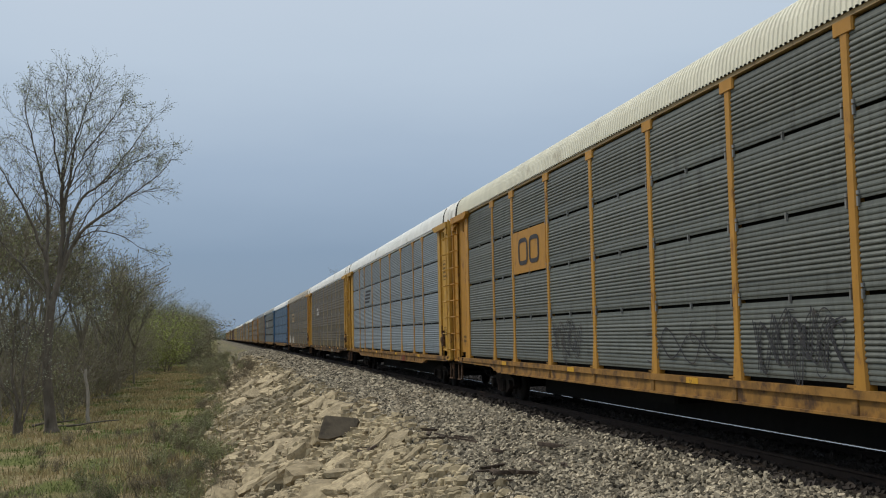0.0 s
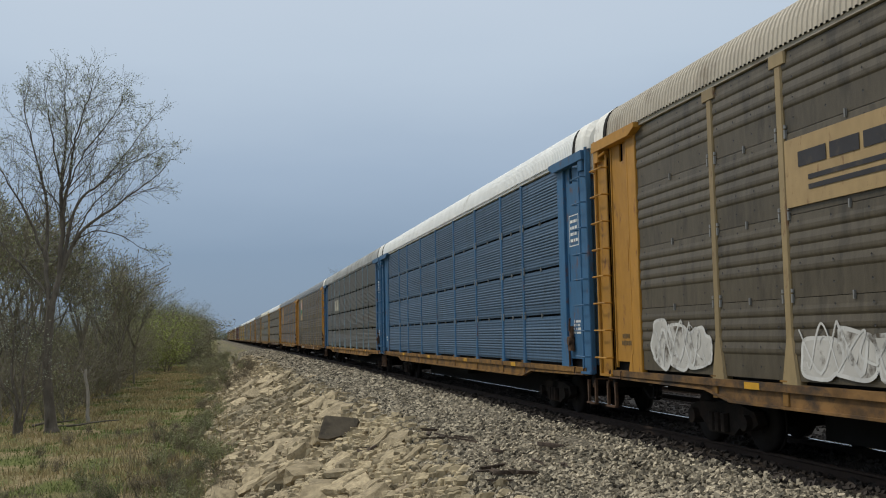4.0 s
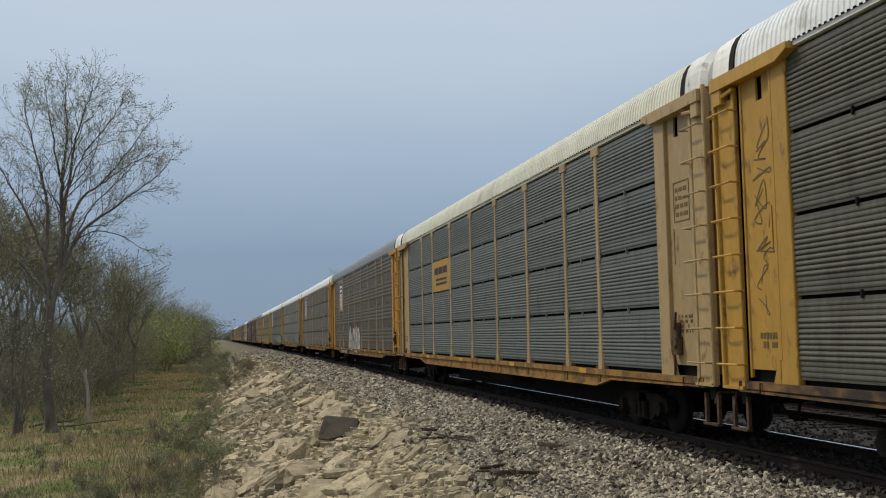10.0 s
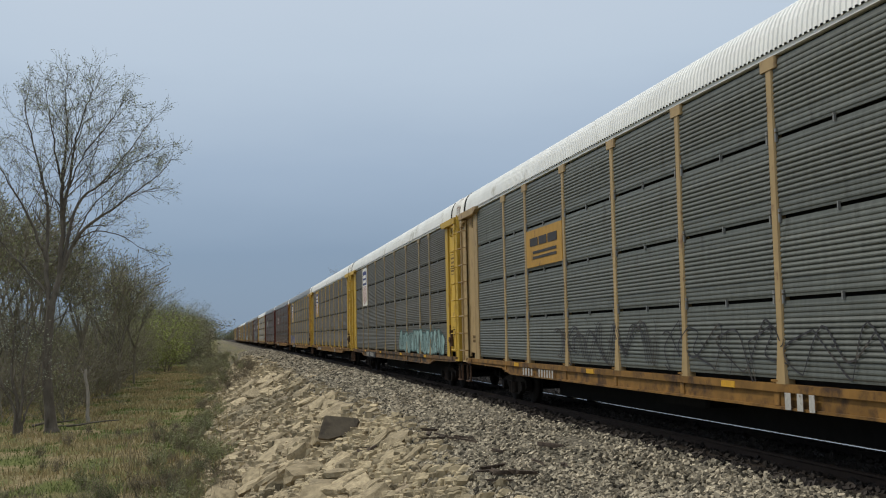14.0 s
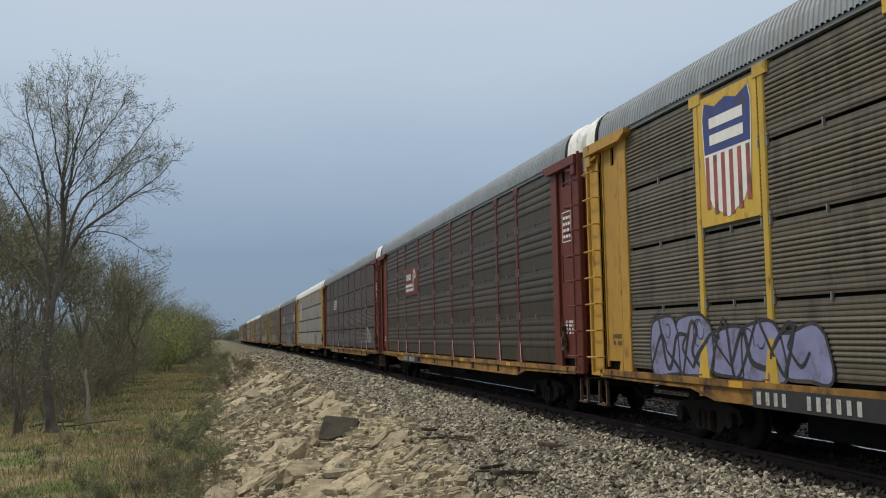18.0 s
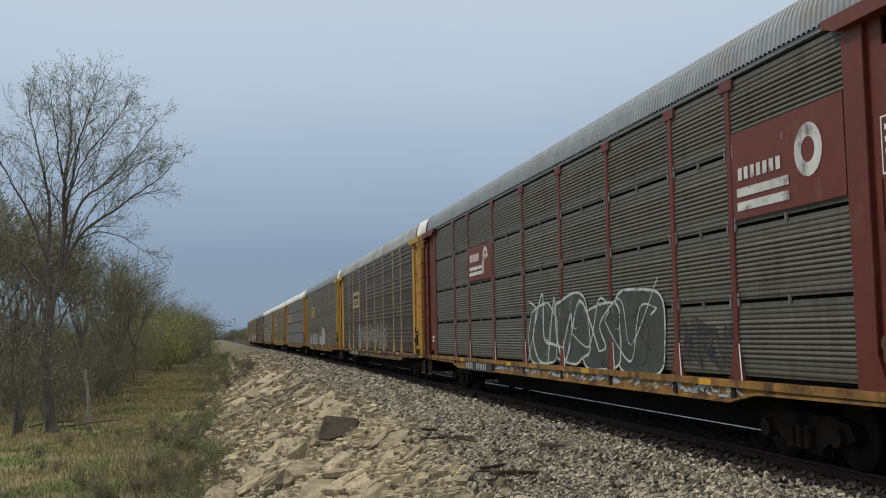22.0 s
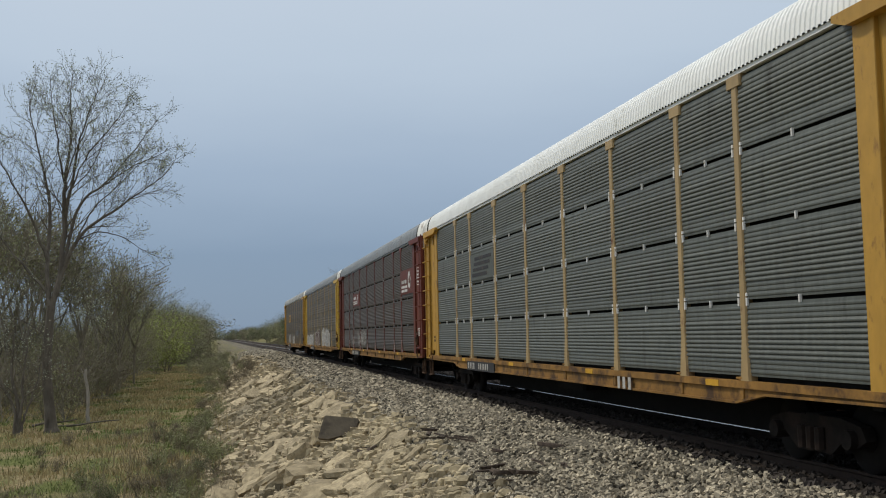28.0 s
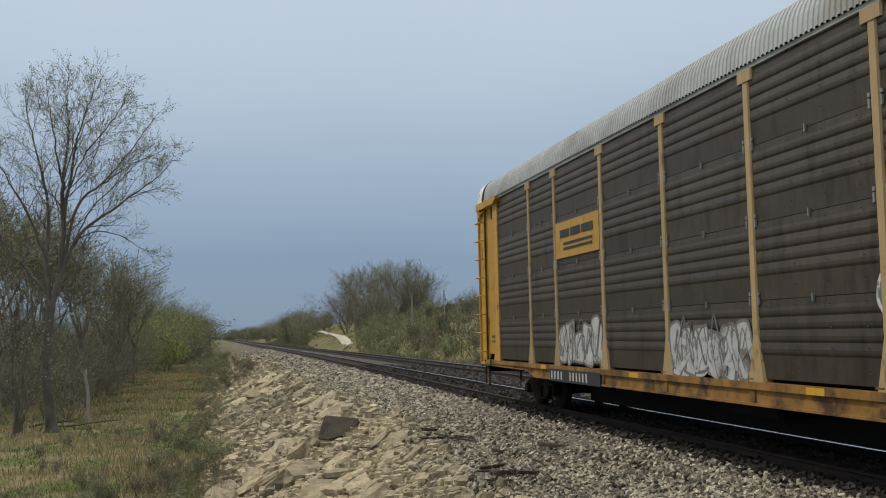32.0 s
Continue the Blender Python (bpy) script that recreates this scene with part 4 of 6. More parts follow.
        g(7.9, 8.7, 0.2, 1.1, None, W, 3, True)
    elif k == 18:
        shield(1, z[2] + 0.1, z[4] - 0.1, "bright")
        g(0.1, 0.8, 0.1, 0.6, spray("lilac", (0.35, 0.28, 0.45)), None, 2)
        g(6.5, 7.3, 0.1, 0.9, None, B, 3, True)
    elif k == 19:
        small(2, z[2] + 0.1, z[3] + 0.0, Y["red"], "arch", W)
        small(8, z[2] + 0.1, z[3] + 0.25, Y["red"], "round", W)
        g(4.2, 6.8, 0.0, 1.5, None, B, 6, True)
        g(4.2, 6.8, 0.0, 1.65, spray("dark_green_grey", (0.045, 0.054, 0.05)), spray("mint", (0.40, 0.46, 0.43)), 4)
        sill_tag(1.5, 8.0, spray("ice_blue", (0.36, 0.42, 0.48)))
        g(7.0, 8.0, 0.1, 0.9, None, B, 4, True)
    elif k == 20:
        small(2, z[2] + 0.1, z[3] - 0.1, Y["tan"], "triple", B)
        g(2.7, 6.4, 0.05, 1.3, None, spray("chalk", (0.45, 0.44, 0.41)), 11, True)
    elif k == 21:
        small(2, z[2] + 0.1, z[3] - 0.1, Y["yellow"], "wave", B)
        for b in (1.3, 2.3, 3.4, 4.5):
            g(b, b + 0.6, 0.1, 0.9, spray("sky_grey", (0.36, 0.40, 0.42)), None, 3)
        g(3.1, 3.9, 0.05, 1.1, W, B, 3, True)
        g(5.1, 5.95, 0.0, 1.5, W, B, 4, True)
        g(6.2, 7.2, 0.2, 2.0, None, spray("sky_grey", (0.36, 0.40, 0.42)), 2)
    elif k == 22:
        small(2, z[2] + 0.1, z[3] - 0.1, Y["yellow"], "triple", B)
    elif k == 23:
        small(2, z[2] + 0.0, z[3] - 0.05, Y["bright"], "triple", B)
    elif k == 24:
        small(2, z[2] + 0.1, z[3] - 0.2, PANEL["grey"], "lines", B)
    elif k == 25:
        small(2, z[2] + 0.2, z[3] - 0.2, Y["red"], "arch", W)
        small(8, z[2] + 0.2, z[3] + 0.1, Y["red"], "round", W)
        g(2.7, 3.8, 0.1, 1.1, None, spray("chalk", (0.45, 0.44, 0.41)), 5, True)
        g(1.6, 2.2, 0.2, 0.9, None, W, 2)
    elif k == 26:
        g(0.1, 2.6, 0.0, 0.9, spray("smoke", (0.27, 0.27, 0.26)), W, 7, True)
        g(3.2, 4.6, 0.0, 1.25, spray("dark_red", (0.075, 0.035, 0.032)), spray("chalk", (0.45, 0.44, 0.41)), 4, True)
        g(5.2, 7.4, 0.0, 1.3, spray("smoke", (0.27, 0.27, 0.26)), W, 6, True)
    elif k == 27:
        small(2, z[2] + 0.15, z[3] - 0.15, Y["yellow"], "triple", B)
        S, D = spray("silver", (0.40, 0.40, 0.39)), spray("dim_grey", (0.15, 0.145, 0.14))
        g(2.05, 2.95, 0.02, 1.0, S, D, 5)
        g(4.03, 4.97, 0.0, 0.95, S, D, 6)
        g(4.05, 4.95, 0.0, 0.6, S, None, 4)
        g(6.0, 6.3, 0.7, 1.4, spray("steel_blue", (0.10, 0.15, 0.21)), W, 1)


FOOT = ((0, -0.2), (20, -0.2), (32, -0.35), (52, -1.0), (80, -0.3), (160, 1.4), (300, 2.2), (4000, 2.2))


def ground_z(x, y):
    """Height of the ground: ditch and field, bank of rocks, two-track ballast bed, hillside."""
    foot = -0.3
    for (y0, a), (y1, b) in zip(FOOT, FOOT[1:]):
        if y0 <= y <= y1:
            foot = a + (b - a) * (y - y0) / (y1 - y0)
    pts = [(-900, 6), (-300, -2.0), (-60, -3.4), (-14, -3.35), (foot, -3.0), (4.2, -0.62), (6.7, -0.2), (7.1, -0.27), (9.9, -0.27), (10.4, -0.31), (14.6, -0.32), (15.4, -0.36), (17.5, -1.0), (19.5, -0.6),
           (23, 1.6), (35, 5.5), (60, 8.5), (120, 10.0), (220, 12.0), (900, 22)]
    for (x0, z0), (x1, z1) in zip(pts, pts[1:]):
        if x <= x1 or x1 == 900:
            k = max(0.0, min(1.0, (x - x0) / (x1 - x0)))
            z = z0 + (z1 - z0) * k
            break
    if x > 18:                                     # the hillside rises towards the far distance, and falls again
        z = -1.0 + (z + 1.0) * max(0.3, min(1.0, (700 - y) / 400, 0.45 + y / 180)) if y > 0 else z
    if y < 15 and x < 6.9:                         # level ground under the camera
        k = max(0.0, min(1.0, (15 - y) / 7))
        z = z * (1 - k) + k * min(0.05, max(z, -0.15 if x > -6 else z))
    if 6 < x < 15.5:
        return z
    n = noise.noise((x * 0.45, y * 0.3, 0.3)) * (0.10 if -1 < x < 6 else 0.2)
    return z + n + noise.noise((x * 0.06, y * 0.05, 3.3)) * (0.4 if x < -2 or x > 24 else 0)


def build_ground():
    xs = [-3000, -1500, -900, -500, -300, -200, -140, -100, -75, -60] + [-50 + i * 2 for i in range(18)] + [-14 + i * 0.5 for i in range(66)] + \
         [19 + i * 2.5 for i in range(24)] + [85, 100, 120, 150, 190, 240, 320, 450, 650, 900, 1500, 3000]
    ys = [-3000, -1200, -500, -200, -90, -40, -20, -8] + [i * 1.0 for i in range(0, 70)] + [70 + i * 4 for i in range(40)] + [235, 260, 300, 350, 420, 500, 600, 800, 1100, 1600, 2200, 3000]
    m = Mesh()
    for y in ys:
        for x in xs:
            m.v.append((x, y, ground_z(x, y)))
    w = len(xs)
    m.f = [(j * w + i, j * w + i + 1, j * w + w + i + 1, j * w + w + i) for j in range(len(ys) - 1) for i in range(w - 1)]
    mat = bpy.data.materials.new("grass_earth_and_ballast")
    mat.use_nodes = True
    n, l = mat.node_tree.nodes, mat.node_tree.links
    b = n["Principled BSDF"]
    b.inputs["Roughness"].default_value, b.inputs["Specular IOR Level"].default_value = 0.95, 0.1
    tc = n.new("ShaderNodeTexCoord")
    sp = n.new("ShaderNodeSeparateXYZ")
    l.new(tc.outputs["Object"], sp.inputs[0])

    def calc(kind, a, c):
        q = n.new("ShaderNodeMath")
        q.operation = kind
        for i, v in enumerate((a, c)):
            if isinstance(v, float):
                q.inputs[i].default_value = v
            else:
                l.new(v, q.inputs[i])
        return q.outputs[0]
    d = calc("SUBTRACT", sp.outputs["Y"], 95.0)
    root = calc("SQRT", calc("ADD", calc("MULTIPLY", d, d), 625.0), 0.0)
    across = calc("ADD", sp.outputs["X"], calc("MULTIPLY", calc("ADD", d, root), 0.00525))

    def tex(scale, detail=6.0, stretch_y=1.0):
        mp = n.new("ShaderNodeMapping")
        mp.inputs["Scale"].default_value = (1, stretch_y, 1)
        t = n.new("ShaderNodeTexNoise")
        t.inputs["Scale"].default_value, t.inputs["Detail"].default_value = scale, detail
        l.new(tc.outputs["Object"], mp.inputs["Vector"])
        l.new(mp.outputs[0], t.inputs["Vector"])
        return t.outputs["Fac"]

    def ramped(fac, stops):
        r = n.new("ShaderNodeValToRGB")
        e = r.color_ramp.elements
        e[0].position, e[0].color = stops[0][0], (*stops[0][1], 1)
        e[1].position, e[1].color = stops[-1][0], (*stops[-1][1], 1)
        for p, c in stops[1:-1]:
            q = e.new(p)
            q.color = (*c, 1)
        l.new(fac, r.inputs["Fac"])
        return r.outputs["Color"]

    def mix(fac, a, c):
        x = n.new("ShaderNodeMix")
        x.data_type = "RGBA"
        l.new(fac, x.inputs["Factor"])
        l.new(a, x.inputs["A"])
        l.new(c, x.inputs["B"])
        return x.outputs["Result"]

    def edge(x0, x1, wob):
        """0 left of x0, 1 right of x1, with a ragged line between."""
        ad = n.new("ShaderNodeMath")
        ad.operation = "MULTIPLY_ADD"
        ad.inputs[1].default_value = wob
        l.new(tex(0.8, 4), ad.inputs[0])
        l.new(across, ad.inputs[2])
        r = n.new("ShaderNodeMapRange")
        r.inputs["From Min"].default_value, r.inputs["From Max"].default_value = x0 + wob / 2, x1 + wob / 2
        l.new(ad.outputs[0], r.inputs["Value"])
        return r.outputs[0]
    grass = mix(ramped(tex(0.35, 8), [(0.42, (0, 0, 0)), (0.58, (1, 1, 1))]),
                ramped(tex(5.0), [(0.3, (0.10, 0.08, 0.045)), (0.7, (0.28, 0.225, 0.12))]),
                ramped(tex(6.0), [(0.3, (0.055, 0.065, 0.02)), (0.7, (0.13, 0.145, 0.045))]))
    earth = ramped(tex(7.0, 9), [(0.32, (0.10, 0.08, 0.052)), (0.68, (0.37, 0.305, 0.21))])
    stone = ramped(tex(14.0, 10), [(0.38, (0.035, 0.031, 0.025)), (0.64, (0.24, 0.215, 0.165))])
    # oily track bed, darkened further for the shade beneath the train
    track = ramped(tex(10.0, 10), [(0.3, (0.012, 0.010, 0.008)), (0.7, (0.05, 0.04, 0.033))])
    between = ramped(tex(10.0, 10), [(0.3, (0.03, 0.026, 0.022)), (0.7, (0.13, 0.115, 0.10))])
    far = n.new("ShaderNodeMapRange")
    far.inputs["From Min"].default_value, far.inputs["From Max"].default_value = 75.0, 130.0
    l.new(sp.outputs["Y"], far.inputs["Value"])
    overgrown = mix(ramped(tex(0.9, 8, 0.3), [(0.45, (0, 0, 0)), (0.6, (1, 1, 1))]), stone, grass)
    earth = mix(far.outputs[0], earth, overgrown)
    c = mix(edge(-1.0, 0.2, 1.4), grass, earth)
    c = mix(edge(3.6, 4.6, 1.2), c, stone)
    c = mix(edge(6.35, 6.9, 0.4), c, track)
    c = mix(edge(9.8, 10.4, 0.3), c, between)
    c = mix(edge(16.2, 17.6, 1.2), c, grass)
    l.new(c, b.inputs["Base Color"])
    bp = n.new("ShaderNodeBump")
    bp.inputs["Strength"].default_value, bp.inputs["Distance"].default_value = 0.6, 0.08
    l.new(tex(9.0, 8), bp.inputs["Height"])
    l.new(bp.outputs[0], b.inputs["Normal"])
    g = new("ground", m.data("ground", mat, True))
    tagged(g, "grassy field, rocky bank and ballast bed", "ground", "", "structure")
    return g


def build_rails():
    ring = [(-0.07, -0.17), (0.07, -0.17), (0.07, -0.155), (0.012, -0.135), (0.012, -0.05), (0.036, -0.035), (0.036, -0.004), (-0.036, -0.004), (-0.036, -0.035), (-0.012, -0.05), (-0.012, -0.135), (-0.07, -0.155)]
    along = [-300, 0] + [20 * i for i in range(1, 15)] + [320, 400, 500, 650, 800, 840, 880, 920, 960, 1000]

    def laid(section):
        """The section run along the line and round its bend."""
        m = Mesh()
        for y0, y1 in zip(along, along[1:]):
            m.extrude(section, y0, y1)
        m.v = [(x - bend(y)[0], y, z) for x, y, z in m.v]
        return m
    head = [(-0.037, -0.012), (0.037, -0.012), (0.034, -0.003), (0.02, 0.0), (-0.02, 0.0), (-0.034, -0.003)]
    for tx in (TRACK_X, TRACK2_X):
        tr = new("railway_track")
        tagged(tr, "main-line railway track with rusty rails on black ties", "railway track", "", "structure")
        tr.location = (tx, 0, RAIL_Z)
        for s in (-1, 1):
            r = part("rail", shared("rail", RAILSIDE, lambda: laid(ring)), tr, "", (s * 0.752, 0, 0))
            # left heads take the dark side colour to suppress their sky reflection
            part("rail_head", shared("rail_head", RAILTOP if s > 0 else RAILSIDE, lambda: laid(head)), r, "polished running surface" if s > 0 else "running surface coloured dark in place of a dark reflection")
        tie = shared("tie", TIE, lambda: Mesh().box(-1.3, 1.3, -0.115, 0.115, -0.3, -0.165, 0.01))
        for i in range(120):
            part("tie", tie, tr, "", (random.uniform(-0.04, 0.04), 2 + i * 0.53, 0))
        rest = Mesh()
        for i in range(600):
            y = 2 + (120 + i) * 0.53
            rest.box(-1.3 - bend(y)[0], 1.3 - bend(y)[0], y - 0.115, y + 0.115, -0.3, -0.165)
        tagged(part("far_ties", rest.data("far_ties", TIE), tr), kind="stuff")


# ---- rocks, ballast, grass ----
def quick(name, v, f, mat, smooth=False):
    """A mesh from arrays of vertices and of triangles."""
    me = bpy.data.meshes.new(name)
    me.vertices.add(len(v))
    me.vertices.foreach_set("co", np.asarray(v, np.float32).ravel())
    me.loops.add(f.size)
    me.loops.foreach_set("vertex_index", f.ravel().astype(np.int32))
    me.polygons.add(len(f))
    me.polygons.foreach_set("loop_start", np.arange(0, f.size, f.shape[1], dtype=np.int32))
    me.polygons.foreach_set("use_smooth", [smooth] * len(f))
    me.materials.append(mat)
    me.update(calc_edges=True)
    me.validate()
    return me


def ico(sub):
    bm = bmesh.new()
    bmesh.ops.create_icosphere(bm, subdivisions=sub, radius=1.0)
    v = np.array([p.co[:] for p in bm.verts])
    bm.verts.ensure_lookup_table()
    f = np.array([[p.index for p in q.verts] for q in bm.faces])
    bm.free()
    return v, f


def turns(rng, n):
    q = rng.normal(size=(n, 4))
    q /= np.linalg.norm(q, axis=1)[:, None]
    w, x, y, z = q.T
    return np.stack([1 - 2 * (y * y + z * z), 2 * (x * y - w * z), 2 * (x * z + w * y), 2 * (x * y + w * z), 1 - 2 * (x * x + z * z), 2 * (y * z - w * x),
                     2 * (x * z - w * y), 2 * (y * z + w * x), 1 - 2 * (x * x + y * y)], 1).reshape(n, 3, 3)


CUBE = (np.array([(x, y, z) for z in (-0.75, 0.75) for y in (-0.75, 0.75) for x in (-0.75, 0.75)]),
        np.array([(0, 2, 3), (0, 3, 1), (4, 5, 7), (4, 7, 6), (0, 1, 5), (0, 5, 4), (2, 6, 7), (2, 7, 3), (0, 4, 6), (0, 6, 2), (1, 3, 7), (1, 7, 5)]))


def stones(name, mat, rng, xy, size, sub=1, rough=0.3, sink=0.3):
    """Loose angular stones lying on the ground at xy, joined."""
    v0, f0 = ico(sub) if sub else CUBE
    n = len(xy)
    k = len(v0)
    s = size[:, None, None] * rng.uniform(0.55, 1.15, (n, 1, 3))
    v = v0[None] * (1 + rng.uniform(-rough, rough, (n, k, 1)))
    v = np.einsum("nij,nkj->nki", turns(rng, n), v * s)
    z = np.array([ground_z(x, y) for x, y in xy]) + size * (0.5 - sink)
    v[:, :, 0] += xy[:, :1]
    v[:, :, 1] += xy[:, 1:]
    v[:, :, 2] += z[:, None]
    f = (f0[None] + (np.arange(n) * k)[:, None, None]).reshape(-1, 3)
    return quick(name, v.reshape(-1, 3), f, mat)


ROCK = material("tan_limestone", (0.315, 0.258, 0.163), 0.9, 0, 4.0, 0.28, (0.17, 0.135, 0.08), 0.3, 1.5, 0.5, 14, (1, 1, 1), 0.28)
ROCKS = material("tan_limestone_rubble", (0.35, 0.29, 0.186), 0.9, 0, 5.0, 0.3, (0.14, 0.118, 0.075), 0.25, 0.7, 0.5, 14, (1, 1, 1), 0, 0.35)
BALLAST = material("grey_crushed_stone", (0.27, 0.235, 0.172), 0.85, 0, 18.0, 0.35, None, 0, 1, 0.2, 30, (1, 1, 1), 0, 0.9)
# grime plus the shade under the wagons, both in the stone colour
BALLAST_DARK = material("grimy_shaded_stone", (0.032, 0.026, 0.022), 0.9, 0, 6.0, 0.2, None, 0, 1, 0.2, 30, (1, 1, 1), 0, 0.6)
BALLAST_MID = material("dusty_crushed_stone", (0.062, 0.053, 0.046), 0.9, 0, 6.0, 0.2, None, 0, 1, 0.2, 30, (1, 1, 1), 0, 0.7)
CONCRETE = material("dark_weathered_concrete", (0.14, 0.116, 0.085), 0.9, 0, 5, 0.2, (0.07, 0.06, 0.05), 0.3, 2, 0.3, 20)
WOOD = material("rotten_tie_wood", (0.065, 0.048, 0.036), 0.9, 0, 4, 0.4, (0.03, 0.022, 0.017), 0.3, 3, 0.4, 25, (6, 6, 1), 0.2)
GRAVEL = material("pale_tan_gravel", (0.44, 0.40, 0.32), 0.9, 0, 3, 0.25, (0.28, 0.24, 0.17), 0.3, 0.8)
PALE = material("chalky_white_stone", (0.6, 0.57, 0.49), 0.9, 0, 4, 0.12, (0.45, 0.42, 0.35), 0.2)


def boulder(rng, sub, cuts, flat):
    """A broken block of bedded rock: a box cut by planes."""
    bm = bmesh.new()
    bmesh.ops.create_cube(bm, size=1.7)
    if sub > 1:
        bmesh.ops.subdivide_edges(bm, edges=bm.edges[:], cuts=2, use_grid_fill=True)
    bmesh.ops.triangulate(bm, faces=bm.faces[:])
    v = np.array([q.co[:] for q in bm.verts])
    bm.verts.index_update()
    f = np.array([[q.index for q in t.verts] for t in bm.faces])
    bm.free()
    r = np.linalg.norm(v, axis=1)[:, None]
    v = v * (0.62 + 0.38 / r) + rng.normal(0, 0.06, v.shape)            # worn corners
    v = v * np.array([1.0, rng.uniform(0.7, 1.1), flat])
    for _ in range(cuts):
        d = rng.normal(size=3)
        d /= np.linalg.norm(d)
        over = np.maximum(v @ d - rng.uniform(0.55, 0.95), 0)
        v = v - over[:, None] * d[None]
    return v, f


def loose(name, mat, rng, xy, size, forms, sink):
    """Many stones of a few forms, turned at will, lying on the ground at xy, joined."""
    vs, fs, k = [], [], 0
    a = turns(rng, len(xy))
    spin = rng.uniform(0, 6.283, len(xy))
    g = rng.normal(0, 0.28, len(xy))
    lean = np.zeros((len(xy), 3, 3))
    lean[:, 1, 1] = 1
    lean[:, 0, 0] = lean[:, 2, 2] = np.cos(g)
    lean[:, 0, 2], lean[:, 2, 0] = np.sin(g), -np.sin(g)
    for i, (x, y) in enumerate(xy):
        v, f = forms[i % len(forms)]
        if size[i] > 0.045:                               # larger ones lie on their beds
            c, s = math.cos(spin[i]), math.sin(spin[i])
            v = v @ lean[i] @ np.array([[c, s, 0], [-s, c, 0], [0, 0, 1]])
        else:
            v = v @ a[i]
        vs.append(v * size[i] + np.array([x, y, ground_z(x, y) + size[i] * sink]))
        fs.append(f + k)
        k += len(v)
    return quick(name, np.concatenate(vs), np.concatenate(fs), mat)


def rock_edge(y):
    """Where the rubble gives way to ballast."""
    return 3.95 + 0.6 * max(0.0, min(1.0, (y - 18) / 10)) - 0.7 * max(0.0, min(1.0, (y - 60) / 90))


def build_bank():
    rng = np.random.default_rng(4)
    bank = new("rock_bank")
    tagged(bank, "bank of broken tan limestone below the ballast", "rock bank", "", "structure")
    variants = [quick("rock", *boulder(rng, 2, 7, rng.uniform(0.6, 0.9)), ROCK) for i in range(16)]
    for i in range(300):
        y = 14 + 34 * rng.random() ** 1.3
        x = rock_edge(y) - 0.2 - 4.3 * rng.random()
        s = 0.08 + 0.2 * rng.random() ** 2.0
        if i < 34:
            s, x, y = rng.uniform(0.3, 0.6), rng.uniform(-0.2, 3.0), rng.uniform(19, 34)
        slab = 34 <= i < 130
        if slab:
            y = 27 + 50 * rng.random() ** 1.2
            s, x = rng.uniform(0.28, 0.55) * (1 + (y - 27) / 90), rock_edge(y) - 0.5 - 3.7 * rng.random()
        if 2.3 < x < 4.2 and 27.5 < y < 32.0:
            y -= 5.5
        o = part("rock", variants[i % 16], bank, "", (x, y, ground_z(x, y) + s * 0.08))
        o.rotation_euler = (rng.uniform(-0.25, 0.25), -0.35 + rng.uniform(-0.3, 0.3), rng.uniform(-3, 3))
        o.scale = (s * rng.uniform(0.8, 1.3), s * rng.uniform(0.8, 1.4), s * rng.uniform(0.5, 0.85))
        if slab:                                   # bedded ledges that dip with the bank
            o.rotation_euler = (rng.uniform(-0.1, 0.2), -0.5 + rng.uniform(-0.12, 0.12), rng.uniform(-0.5, 0.5))
            o.scale = (s * rng.uniform(0.7, 1.1), s * rng.uniform(1.0, 1.9), s * rng.uniform(0.3, 0.5))
    for y0, y1, n, sub, big in ((13.5, 31, 5000, 2, 0.13), (29, 150, 9000, 1, 0.16)):
        forms = [boulder(rng, sub, 5 if sub == 2 else 2, rng.uniform(0.55, 0.95)) for i in range(24)]
        y = y0 + (y1 - y0) * rng.random(n) ** (1.0 if sub == 2 else 1.7)
        x = np.array([rock_edge(b) for b in y]) - 5.0 * rng.random(n) + rng.normal(0, 0.18, n)
        size = (0.028 + big * rng.random(n) ** 2.6) * (1 + np.maximum(y - 30, 0) / 120)
        tagged(part("rubble", loose("rubble", ROCKS, rng, np.stack([x, y], 1), size, forms, 0.2), bank), kind="stuff")


def build_ballast():
    rng = np.random.default_rng(8)
    n = 40000
    y = 10.5 + 55 * rng.random(n) ** 1.3
    x = np.array([rock_edge(b) for b in y])
    x = x - 0.25 + (7.0 - x) * rng.random(n) - 0.5 * rng.random(n) ** 3
    size = (0.019 + 0.026 * rng.random(n)) * (1 + np.maximum(y - 18, 0) / 28)
    tagged(new("ballast_stones", stones("ballast_stones", BALLAST, rng, np.stack([x, y], 1), size, 0, 0.32, 0.3)),
           "grey crushed-stone ballast beside the track", "ballast", "", "stuff")
    n = 7000
    y = 60 + 120 * rng.random(n) ** 1.3
    x = np.array([rock_edge(b) for b in y])
    x = x - 0.2 + (6.9 - x) * rng.random(n)
    size = 0.07 + 0.05 * rng.random(n)
    tagged(new("ballast_stones", stones("ballast_stones", BALLAST, rng, np.stack([x, y], 1), size, 0, 0.32, 0.2)),
           "grey crushed-stone ballast along the distant track", "ballast", "", "stuff")
    for x0, x1, n, mat, text in ((6.6, 10.0, 9000, BALLAST_DARK, "oily ballast round the rails with the train's shade in its colour"), (10.0, 15.6, 6500, BALLAST_MID, "grey-brown ballast between the two tracks")):
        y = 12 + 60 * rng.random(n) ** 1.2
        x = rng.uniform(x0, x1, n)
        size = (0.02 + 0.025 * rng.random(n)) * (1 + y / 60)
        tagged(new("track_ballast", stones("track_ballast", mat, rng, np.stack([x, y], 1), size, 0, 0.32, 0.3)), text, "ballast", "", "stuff")


